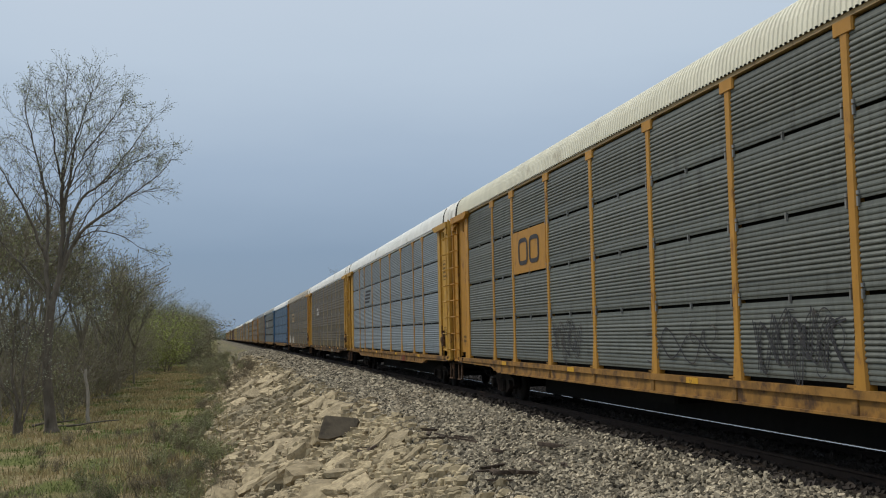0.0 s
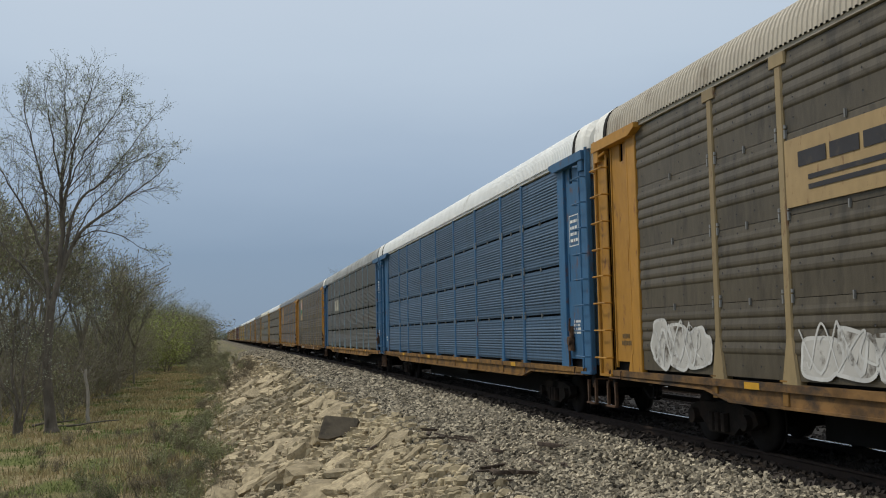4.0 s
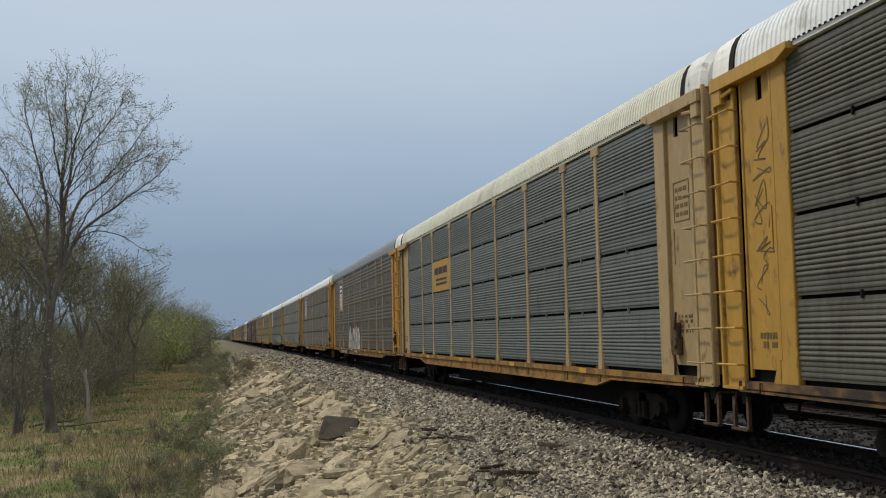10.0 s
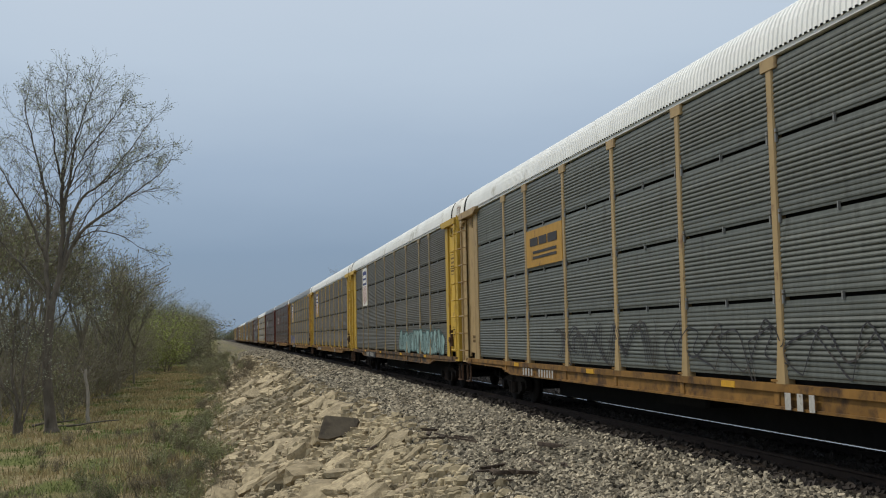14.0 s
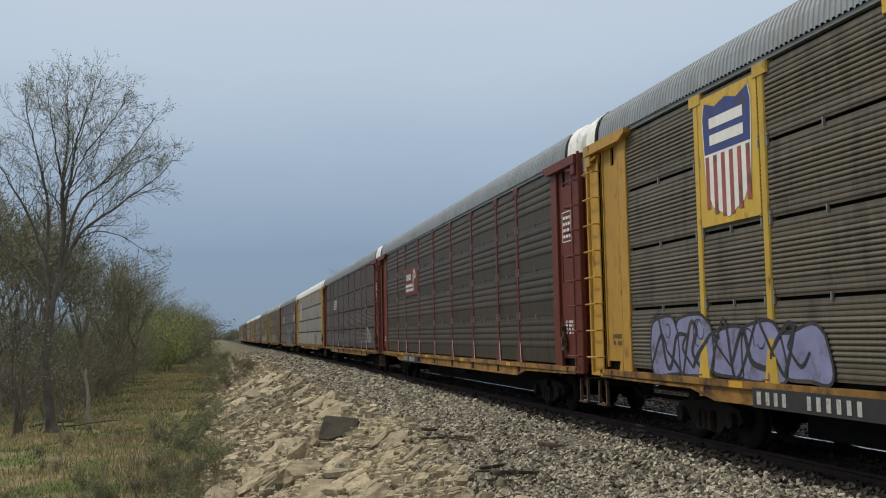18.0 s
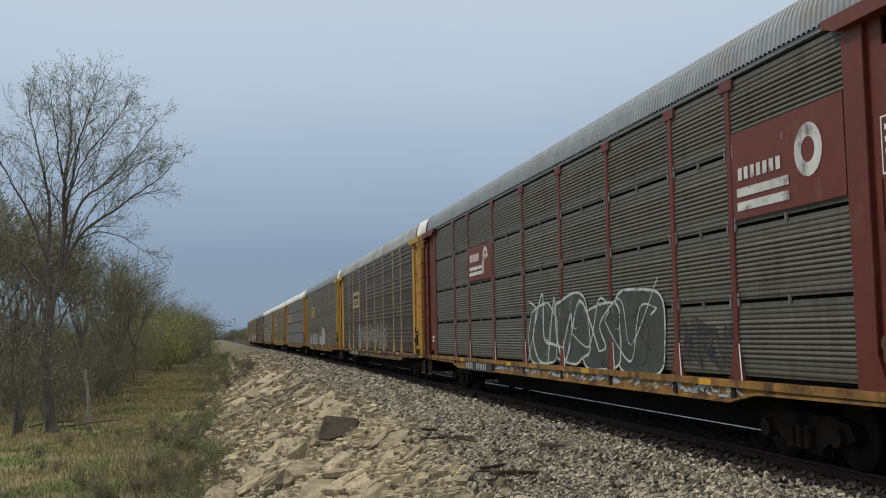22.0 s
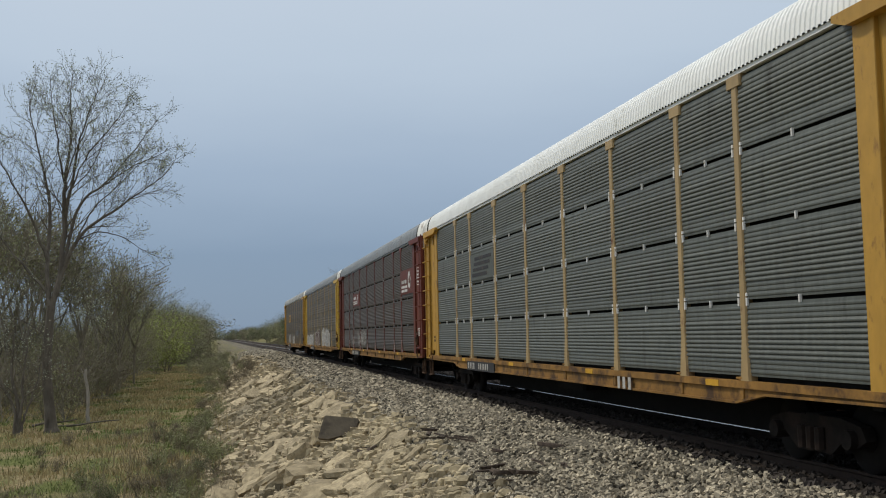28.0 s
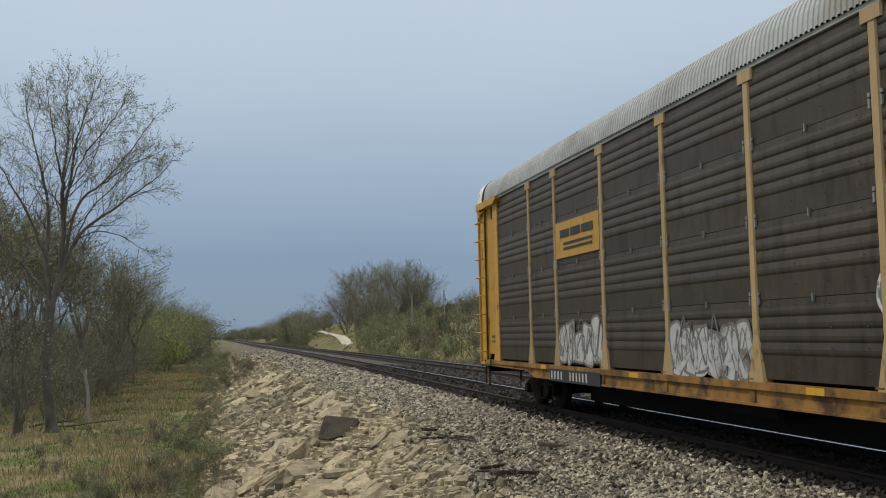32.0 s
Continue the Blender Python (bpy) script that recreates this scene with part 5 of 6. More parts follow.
def build_litter():
    rnd = random.Random(12)
    slab = Mesh()
    ring = [(-0.56, -0.02), (-0.40, 0.56), (-0.36, 0.60), (0.50, 0.50), (0.54, 0.44), (0.42, 0.16), (0.10, 0.04), (-0.3, -0.06)]
    n = len(ring)
    v = [(x, -0.11, z) for x, z in ring] + [(x + 0.02, 0.11, z + 0.02) for x, z in ring]
    slab.add(v, [(i, (i + 1) % n, n + (i + 1) % n, n + i) for i in range(n)] + [tuple(range(n - 1, -1, -1)), tuple(range(n, 2 * n))])
    o = new("concrete_slab", slab.data("concrete_slab", CONCRETE))
    o.matrix_basis = pose(3.22, 31.4, ground_z(3.22, 31.4) + 0.08, -22, 0, -8)
    tagged(o, "dark broken concrete slab leaning on the rocks", "concrete slab")
    spots = [(4.5, 25.2), (4.62, 25.8), (4.75, 23.6), (4.55, 23.9), (4.85, 22.9), (4.3, 17.9), (4.5, 17.5), (4.15, 17.2), (4.4, 18.6), (3.5, 26.6), (3.4, 27.1), (5.2, 17.4), (5.6, 19.5), (4.9, 20.5), (3.6, 43.0), (4.35, 17.7), (4.6, 17.3), (4.25, 18.2), (4.7, 23.2), (4.9, 23.4), (4.65, 24.6), (4.45, 24.3), (3.3, 26.8), (5.0, 18.1)]
    for x, y in spots:
        w = Mesh()
        L = rnd.uniform(0.12, 0.5)
        a, b = rnd.uniform(0.018, 0.045), rnd.uniform(0.012, 0.03)
        ring = [(-a, -b), (a * 0.8, -b * 1.2), (a, b * 0.6), (a * 0.2, b * 1.1), (-a * 0.9, b)]
        w.extrude(ring, -L / 2, L / 2)
        w.v = [(p + rnd.uniform(-0.02, 0.02), q + rnd.uniform(-0.09, 0.09), r) for p, q, r in w.v]
        o = new("wood_splinter", w.data("wood_splinter", WOOD))
        o.matrix_basis = pose(x, y, ground_z(x, y) + 0.09, rnd.uniform(-8, 8), rnd.uniform(-10, 10), rnd.uniform(0, 180))
        tagged(o, "dark rotten splinter of an old tie on the ballast", "wood splinter", "splintered ties")
    v0, f0 = ico(2)
    p = v0 * np.array([0.2, 0.2, 0.16]) * (1 + np.random.default_rng(3).uniform(-0.1, 0.1, (len(v0), 1)))
    o = new("pale_rock", quick("pale_rock", p, f0, PALE))
    o.location = (3.75, 102, ground_z(3.75, 102) + 0.15)
    tagged(o, "small chalky white rock on the bank", "rock")


def build_gravel_track():
    """A pale gravel track that climbs the slope beyond the line."""
    m = Mesh()
    n = 16
    for i in range(n + 1):
        k = i / n
        y = 181 + 147 * k
        x = 20.8 + 7.6 * k + 0.5 * math.sin(k * 6)
        w = 0.52 * (0.8 + 0.3 * math.sin(k * 8 + 1))
        for a in (-1, -0.3, 0.3, 1):
            m.v.append((x + a * w, y - a, ground_z(x + a * w, y) + 0.3 - 0.25 * abs(a)))
    m.f = [(r * 4 + i, r * 4 + i + 1, r * 4 + 5 + i, r * 4 + 4 + i) for r in range(n) for i in range(3)]
    o = new("gravel_track", m.data("gravel_track", GRAVEL, True))
    tagged(o, "pale gravel track climbing the slope beyond the line", "gravel track", "", "structure")


def build_poles():
    for x, y, h in ((25.4, 150, 8.0), (23.6, 120, 7.5)):
        p = new("utility_pole")
        p.location = (x, y, ground_z(x, y))
        tagged(p, "weathered grey wooden utility pole among the scrub", "utility pole", "poles beyond the line")
        part("pole", shared("pole", POLE, lambda: Mesh().tube((0, 0, -0.5), (0.05, 0, 4.6), 0.09, 0.07, 8)), p)


POLE = material("silvered_pole_wood", (0.3, 0.27, 0.23), 0.9, 0, 5, 0.25, None, 0, 1, 0.2, 20, (3, 3, 0.5))
DRY = material("dry_straw_grass", (0.345, 0.275, 0.14), 0.9, 0, 3, 0.2, None, 0, 1, 0, 1, (1, 1, 1), 0, 0.4)
GREEN = material("fresh_green_grass", (0.135, 0.165, 0.05), 0.9, 0, 3, 0.2, None, 0, 1, 0, 1, (1, 1, 1), 0, 0.4)
STALK = material("dry_weed_stalk", (0.23, 0.19, 0.125), 0.9, 0, 3, 0.2, None, 0, 1, 0, 1, (1, 1, 1), 0, 0.4)


def blades(name, mat, rng, xy, h, w, lean=0.35):
    n = len(xy)
    a = rng.uniform(0, 6.283, n)
    z = np.array([ground_z(x, y) for x, y in xy]) - 0.05
    b = np.stack([xy[:, 0], xy[:, 1], z], 1)
    side = np.stack([np.cos(a), np.sin(a) * 0.4, np.zeros(n)], 1) * w[:, None]
    tip = b + np.stack([rng.normal(0, lean, n) * h, rng.normal(0, lean, n) * h, h], 1)
    v = np.stack([b - side, b + side, tip], 1).reshape(-1, 3)
    return quick(name, v, np.arange(3 * n).reshape(n, 3), mat)


def field(rng, n, x0, x1, y0, y1, want, power=1.5):
    y = y0 + (y1 - y0) * rng.random(n) ** power
    x = rng.uniform(x0, x1, n)
    keep = np.array([noise.noise((a * 0.3, b * 0.2, 5.0)) for a, b in zip(x, y)])
    keep = keep + rng.normal(0, 0.12, n)
    m = keep > 0.0 if want == "green" else keep < 0.08
    return np.stack([x, y], 1)[m]


def build_grass():
    rng = np.random.default_rng(21)
    for want, mat, n, h, text in (("dry", DRY, 130000, 0.34, "straw-coloured dry grass in the ditch and field"), ("green", GREEN, 100000, 0.22, "short fresh green grass in patches")):
        xy = np.concatenate([field(rng, n, -26, 0.6, 17, 190, want), field(rng, n // 8, 16.5, 30, 25, 200, want)])
        k = 1 + xy[:, 1] / 60
        hh = h * rng.uniform(0.4, 1.15, len(xy))
        tagged(new(want + "_grass", blades(want + "_grass", mat, rng, xy, hh, 0.016 * k)), text, "grass", "", "stuff")
    for mat, name, n, h, text in ((LEAF["brown"], "hillside_brush", 26000, 0.7, "dry brown brush covering the slope"), (LEAF["olive"], "hillside_weeds", 26000, 0.6, "olive weeds covering the slope")):
        y = 60 + 330 * rng.random(n) ** 1.2
        x = 16.8 + 45 * rng.random(n) ** 1.5
        hh = h * rng.uniform(0.4, 1.3, n) * np.where((x / y > 0.081) & (x / y < 0.121), 0.15, 1.0)
        tagged(new(name, blades(name, mat, rng, np.stack([x, y], 1), hh, 0.03 * (1 + y / 100), 0.3)), text, "brush", "", "stuff")
    xy = np.stack([rng.normal(-2.2, 1.3, 1000), rng.uniform(18, 60, 1000)], 1)
    tagged(new("dry_weeds", blades("dry_weeds", STALK, rng, xy, rng.uniform(0.5, 1.2, 1000), np.full(1000, 0.011), 0.2)), "tall dry weed stalks along the ditch", "weeds", "", "stuff")


# ---- trees and shrubs ----
BARK = material("grey_brown_bark", (0.13, 0.112, 0.09), 0.95, 0, 8, 0.3, (0.06, 0.05, 0.04), 0.3, 2, 0.4, 20, (1, 1, 0.3))
TWIG = material("brown_grey_twigs", (0.18, 0.16, 0.122), 0.95, 0, 4, 0.3, None, 0, 1, 0, 1, (1, 1, 1), 0.15)
BUD = material("grey_green_buds", (0.34, 0.37, 0.27), 0.9, 0, 4, 0.2, None, 0, 1, 0, 1, (1, 1, 1), 0, 0.35)
LEAF = {
    "brown": material("dry_brown_brush", (0.165, 0.138, 0.095), 0.95, 0, 4, 0.2, None, 0, 1, 0, 1, (1, 1, 1), 0.2, 0.4),
    "olive": material("sparse_olive_leaves", (0.215, 0.22, 0.112), 0.95, 0, 4, 0.2, None, 0, 1, 0, 1, (1, 1, 1), 0.2, 0.4),
    "green": material("fresh_spring_leaves", (0.24, 0.27, 0.065), 0.9, 0, 4, 0.2, None, 0, 1, 0, 1, (1, 1, 1), 0.15, 0.4),
    "deep": material("dark_green_leaves", (0.06, 0.085, 0.03), 0.9, 0, 4, 0.2, None, 0, 1, 0, 1, (1, 1, 1), 0.15, 0.4),
    "rust": material("reddish_dry_brush", (0.15, 0.085, 0.05), 0.95, 0, 4, 0.2, None, 0, 1, 0, 1, (1, 1, 1), 0.15, 0.4),
}


def grow(m, tips, rnd, p, d, length, r, level, rise=0.1, bend=0.22, fork=2, thin=0.012):
    """Adds a limb and all that grows from it to m; tips collects the ends of its twigs."""
    n = (2, 3, 4)[min(level, 2)]
    step = length / n
    for i in range(n):
        d = (d + Vector((rnd.gauss(0, bend), rnd.gauss(0, bend), rnd.gauss(0, bend) + rise)) * 0.5).normalized()
        q = p + d * step
        r2 = max(thin, r * (1 - 0.5 * (i + 1) / n))
        m.tube(p, q, max(thin, r * (1 - 0.5 * i / n)), r2, 6 if r > 0.07 else 3, False)
        p = q
        if level > 0 and (i > 0 or level < 3):
            for _ in range(fork if i == n - 1 else (1 if rnd.random() < 0.85 else 0)):
                a = rnd.uniform(0, 2 * math.pi)
                side = d.orthogonal().normalized()
                side.rotate(Matrix.Rotation(a, 3, d))
                s = rnd.uniform(0.45, 0.95)
                nd = (d + side * s).normalized()
                grow(m, tips, rnd, p, nd, length * rnd.uniform(0.5, 0.74), r2 * rnd.uniform(0.55, 0.75), level - 1, rise, bend, fork, thin)
        if level <= 1:
            tips.append((p, d))


def leaves(tips, rnd, size, per, spread, slim=0.45, lift=0.0):
    """Small leaves, or slim twigs where slim is small and lift turns them up, round the tips."""
    m = Mesh()
    for p, d in tips:
        for _ in range(per):
            c = p + Vector((rnd.gauss(0, spread), rnd.gauss(0, spread), rnd.gauss(0, spread)))
            s = size * rnd.uniform(0.5, 1.3)
            u = Vector((rnd.gauss(0, 1), rnd.gauss(0, 1), rnd.gauss(0, 0.6) + lift)).normalized()
            w = u.orthogonal().normalized()
            w.rotate(Matrix.Rotation(rnd.uniform(0, 6.28), 3, u))
            t = u * s
            w = w * s * slim
            m.add([tuple(c - t), tuple(c + w), tuple(c + t), tuple(c - w)], [(0, 1, 2, 3)])
    return m


def limb(m, tips, rnd, pts, r0, r1, every, reach):
    """A main limb along points, with side branches from its outer part."""
    pts = [Vector(p) for p in pts]
    q = [2 * pts[0] - pts[1]] + pts + [2 * pts[-1] - pts[-2]]
    line = []
    for a, b, c, d in zip(q, q[1:], q[2:], q[3:]):
        for i in range(5):
            t = i / 5
            line.append(0.5 * (2 * b + (c - a) * t + (2 * a - 5 * b + 4 * c - d) * t * t + (3 * b - a - 3 * c + d) * t ** 3) + Vector((rnd.gauss(0, 0.03), rnd.gauss(0, 0.03), 0)))
    line.append(pts[-1])
    n = len(line)
    since = 0.0
    for i in range(n - 1):
        k0, k1 = i / (n - 1), (i + 1) / (n - 1)
        a, b = r0 + (r1 - r0) * k0 ** 0.8, r0 + (r1 - r0) * k1 ** 0.8
        m.tube(line[i], line[i + 1], a, b, 7 if a > 0.06 else 4, False)
        since += (line[i + 1] - line[i]).length
        if k1 < 0.3 or since < every:
            continue
        since = rnd.uniform(-0.2, 0.15)
        d = (line[i + 1] - line[i]).normalized()
        side = d.orthogonal().normalized()
        side.rotate(Matrix.Rotation(rnd.uniform(0, 6.283), 3, d))
        nd = (d * rnd.uniform(0.5, 1.0) + side * 0.75 + Vector((0, 0, 0.25))).normalized()
        L = reach * rnd.uniform(0.55, 1.1) * (1.15 - 0.55 * k1)
        grow(m, tips, rnd, line[i + 1], nd, L, b * rnd.uniform(0.3, 0.5), 2, 0.08, 0.2, 2, 0.0065)
    d = (line[-1] - line[-2]).normalized()
    grow(m, tips, rnd, line[-1], d, reach * 0.6, r1, 2, 0.08, 0.2, 2, 0.0065)


def big_tree(x, y):
    """The tall half-bare tree; its crown leans in the wind."""
    rnd = random.Random(31)
    tree = new("bare_ash_tree")
    tree.location = (x, y, ground_z(x, y) - 0.1)
    tagged(tree, "tall half-bare tree with fine twigs and grey-green buds", "tree")
    trunk = Mesh()
    pts = [((0.16, 0, -0.1), 0.48), ((0.12, 0, 0.35), 0.33), ((0.02, 0.0, 1.4), 0.27), ((-0.10, 0.05, 2.7), 0.255), ((-0.14, 0.05, 4.1), 0.24), ((-0.04, 0, 5.4), 0.225), ((0.06, 0.0, 6.7), 0.20)]
    for (a, ra), (b, rb) in zip(pts, pts[1:]):
        trunk.tube(a, b, ra, rb, 10, False)
    part("trunk", trunk.data("trunk", BARK, True), tree)
    P = 6.6
    m, tips = Mesh(), []
    limbs = (
        (((0.06, 0, 6.4), (0.5, 0.1, 8.8), (0.6, 0.2, 11.3), (0.5, 0.3, 13.6), (1.0, 0.2, 15.9), (0.9, 0.1, 17.6)), 0.19, 0.03, 0.24, 2.5),
        (((0.47, 0.1, 8.3), (1.9, -0.3, 10.5), (3.7, -0.6, 11.7), (5.2, -0.8, 12.8), (6.4, -1.0, 13.6)), 0.12, 0.025, 0.22, 2.1),
        (((0.6, 0.1, 8.9), (1.6, 0.6, 12.2), (2.9, 1.0, 13.3), (4.3, 1.4, 15.0), (5.2, 1.6, 16.4)), 0.10, 0.025, 0.22, 2.2),
        (((0.56, 0.2, 11.3), (1.4, -0.6, 14.1), (2.0, -1.2, 16.3), (2.7, -1.8, 17.6)), 0.09, 0.025, 0.22, 2.2),
        (((0.0, 0, 6.6), (-0.25, 0.2, 9.1), (-0.2, 0.5, 11.6), (-0.6, 0.8, 13.8), (-1.4, 1.2, 16.6), (-1.6, 1.4, 17.6)), 0.14, 0.025, 0.22, 2.3),
        (((-0.25, 0.2, 9.1), (-1.1, -0.4, 11.6), (-2.2, -0.9, 13.5), (-3.4, -1.3, 16.0)), 0.09, 0.025, 0.22, 2.2),
        (((-0.1, 0.1, 7.3), (-1.4, 0.3, 8.8), (-2.6, 0.6, 10.2), (-4.2, 0.9, 12.6)), 0.09, 0.025, 0.22, 2.2),
        (((1.7, -0.3, 10.2), (2.8, 0.3, 10.7), (4.1, 0.8, 10.5), (5.3, 1.0, 9.8)), 0.06, 0.02, 0.5, 1.6),
        (((0.5, 0.3, 13.2), (0.1, -0.6, 16.0), (-0.1, -1.0, 17.6)), 0.07, 0.02, 0.28, 1.9),
        (((0.55, 0.2, 10.4), (0.4, 1.2, 13.6), (1.6, 2.0, 16.6), (2.3, 2.3, 17.4)), 0.08, 0.02, 0.28, 2.1),
        (((2.9, 1.0, 13.3), (4.5, 0.5, 14.3), (5.9, 0.2, 14.9)), 0.05, 0.02, 0.28, 1.7),
        (((0.56, 0.2, 11.8), (2.0, -0.8, 14.4), (3.6, -1.3, 16.2), (4.2, -1.5, 17.0)), 0.06, 0.02, 0.28, 1.9),
        (((1.3, 0.0, 9.8), (2.5, 0.5, 12.0), (3.9, 0.3, 13.3), (5.0, 0.0, 14.4)), 0.06, 0.02, 0.28, 1.8),
        (((0.6, 0.2, 10.9), (1.1, -0.5, 12.6), (2.4, -1.0, 13.9), (3.1, -1.2, 15.4)), 0.05, 0.02, 0.28, 1.8),
        (((-0.1, 0.0, 5.2), (-1.6, -0.3, 6.0), (-2.8, -0.6, 5.9)), 0.05, 0.02, 0.5, 1.3),
        (((0.1, 0.0, 5.8), (1.2, 0.2, 6.4), (2.3, 0.1, 6.1)), 0.045, 0.018, 0.5, 1.2),
    )
    for pts, r0, r1, every, reach in limbs:
        limb(m, tips, rnd, [(a * (0.76 + 0.022 * min(a, 5.5)) if a > 0.6 else a, b, c - P) for a, b, c in pts], r0, r1, every, reach)
    crown = part("crown", m.data("crown", BARK), tree, "fine bare branches", (0, 0, P))
    rnd.shuffle(tips)
    part("bud_haze", leaves(tips[:12000], rnd, 0.055, 2, 0.10).data("bud_haze", BUD), crown, "sparse grey-green buds")
    return crown


def build_coppice():
    """A clump of dark crooked stems beside the tall tree."""
    rnd = random.Random(44)
    o = new("crooked_tree")
    o.location = (-10.15, 63.4, ground_z(-10.15, 63.4) - 0.1)
    tagged(o, "crooked dark-stemmed bare tree beside the tall tree", "tree")
    for lean, h, r in ((-1.3, 6.4, 0.11), (-0.5, 7.2, 0.13), (0.35, 6.8, 0.10), (1.0, 4.6, 0.08)):
        m, tips = Mesh(), []
        a, b = rnd.uniform(-0.5, 0.5), rnd.uniform(-0.3, 0.3)
        limb(m, tips, rnd, [(lean * 0.12, b * 0.2, 0), (lean * 0.25 + 0.1, b, h * 0.25), (lean * 0.75, b + a * 0.3, h * 0.5), (lean * 0.8 + 0.2, b + a * 0.6, h * 0.75), (lean * 1.1, b + a, h)], r, 0.025, 0.5, 1.5)
        st = part("stem", m.data("stem", BARK), o)
        part("bud_haze", leaves(tips[:900], rnd, 0.05, 1, 0.1).data("bud_haze", BUD), st, "sparse grey-green buds")


def build_snag():
    """A pale barkless stump among the thicket, and fallen branches."""
    rnd = random.Random(9)
    m = Mesh()
    p, r = Vector((0, 0, -0.1)), 0.12
    for i in range(6):
        q = p + Vector((rnd.gauss(-0.05, 0.05), rnd.gauss(0, 0.05), 0.55))
        m.tube(p, q, r, r * 0.93, 8, i == 5)
        p, r = q, r * 0.93
    m.tube((-0.12, 0, 2.3), (-0.5, 0.1, 3.3), 0.04, 0.02, 6)
    o = new("dead_tree_stump", m.data("dead_tree_stump", POLE))
    o.location = (-7.5, 72.0, ground_z(-7.5, 72.0))
    tagged(o, "pale barkless snag standing at the wood's edge", "dead tree")
    for x, y, L, a in ((-7.2, 68.0, 3.4, 20), (-8.6, 66.0, 2.6, -15)):
        m = Mesh()
        p = Vector((-L / 2, 0, 0.05))
        for i in range(5):
            q = p + Vector((L / 5, rnd.gauss(0, 0.1), rnd.gauss(0.06, 0.05)))
            m.tube(p, q, 0.08 - 0.01 * i, 0.07 - 0.01 * i, 6, True)
            p = q
        o = new("fallen_branch", m.data("fallen_branch", BARK))
        o.matrix_basis = pose(x, y, ground_z(x, y) + 0.1, 0, 0, a)
        tagged(o, "dark fallen branch lying in the dry grass", "branch", "fallen branches")


def plant_kind(seed, height, stems, level, leaf, size, per, spread, trunked=False, slim=0.45, lift=0.0):
    """Meshes of one kind of shrub or small tree."""
    rnd = random.Random(seed)
    m, tips = Mesh(), []
    if trunked:
        top = Vector((rnd.uniform(-0.3, 0.3), rnd.uniform(-0.3, 0.3), height * 0.3))
        m.tube((0, 0, -0.2), top, height * 0.011, height * 0.009, 6, False)
        for i in range(stems):
            a = 6.283 * i / stems + rnd.uniform(-0.4, 0.4)
            d = Vector((math.cos(a) * rnd.uniform(0.2, 0.8), math.sin(a) * rnd.uniform(0.2, 0.8), 1)).normalized()
            grow(m, tips, rnd, top, d, height * rnd.uniform(0.24, 0.34), height * 0.007, level, 0.12, 0.24, 2, 0.014)
    else:
        for i in range(stems):
            a = rnd.uniform(0, 6.283)
            d = Vector((math.cos(a) * rnd.uniform(0.1, 0.9), math.sin(a) * rnd.uniform(0.1, 0.9), 1)).normalized()
            q = Vector((math.cos(a), math.sin(a), 0)) * rnd.uniform(0, height * 0.035)
            grow(m, tips, rnd, q + Vector((0, 0, -0.2)), d, height * rnd.uniform(0.3, 0.55), height * 0.0075, level, 0.1, 0.28, 2, 0.014)
    lv = leaves(tips, rnd, size, per, spread, slim, lift)
    return m.data("branchwork", TWIG), lv.data("foliage", LEAF[leaf])


def plant(name, label, category, group, kind, x, y, s, turn):
    stems, fol = kind
    o = new(name)
    o.matrix_basis = pose(x, y, ground_z(x, y) + 0.0, 0, 0, turn) @ Matrix.Diagonal((s, s, s, 1))
    tagged(o, label, category, group)
    part("branchwork", stems, o)
    part("foliage", fol, o)
    return o


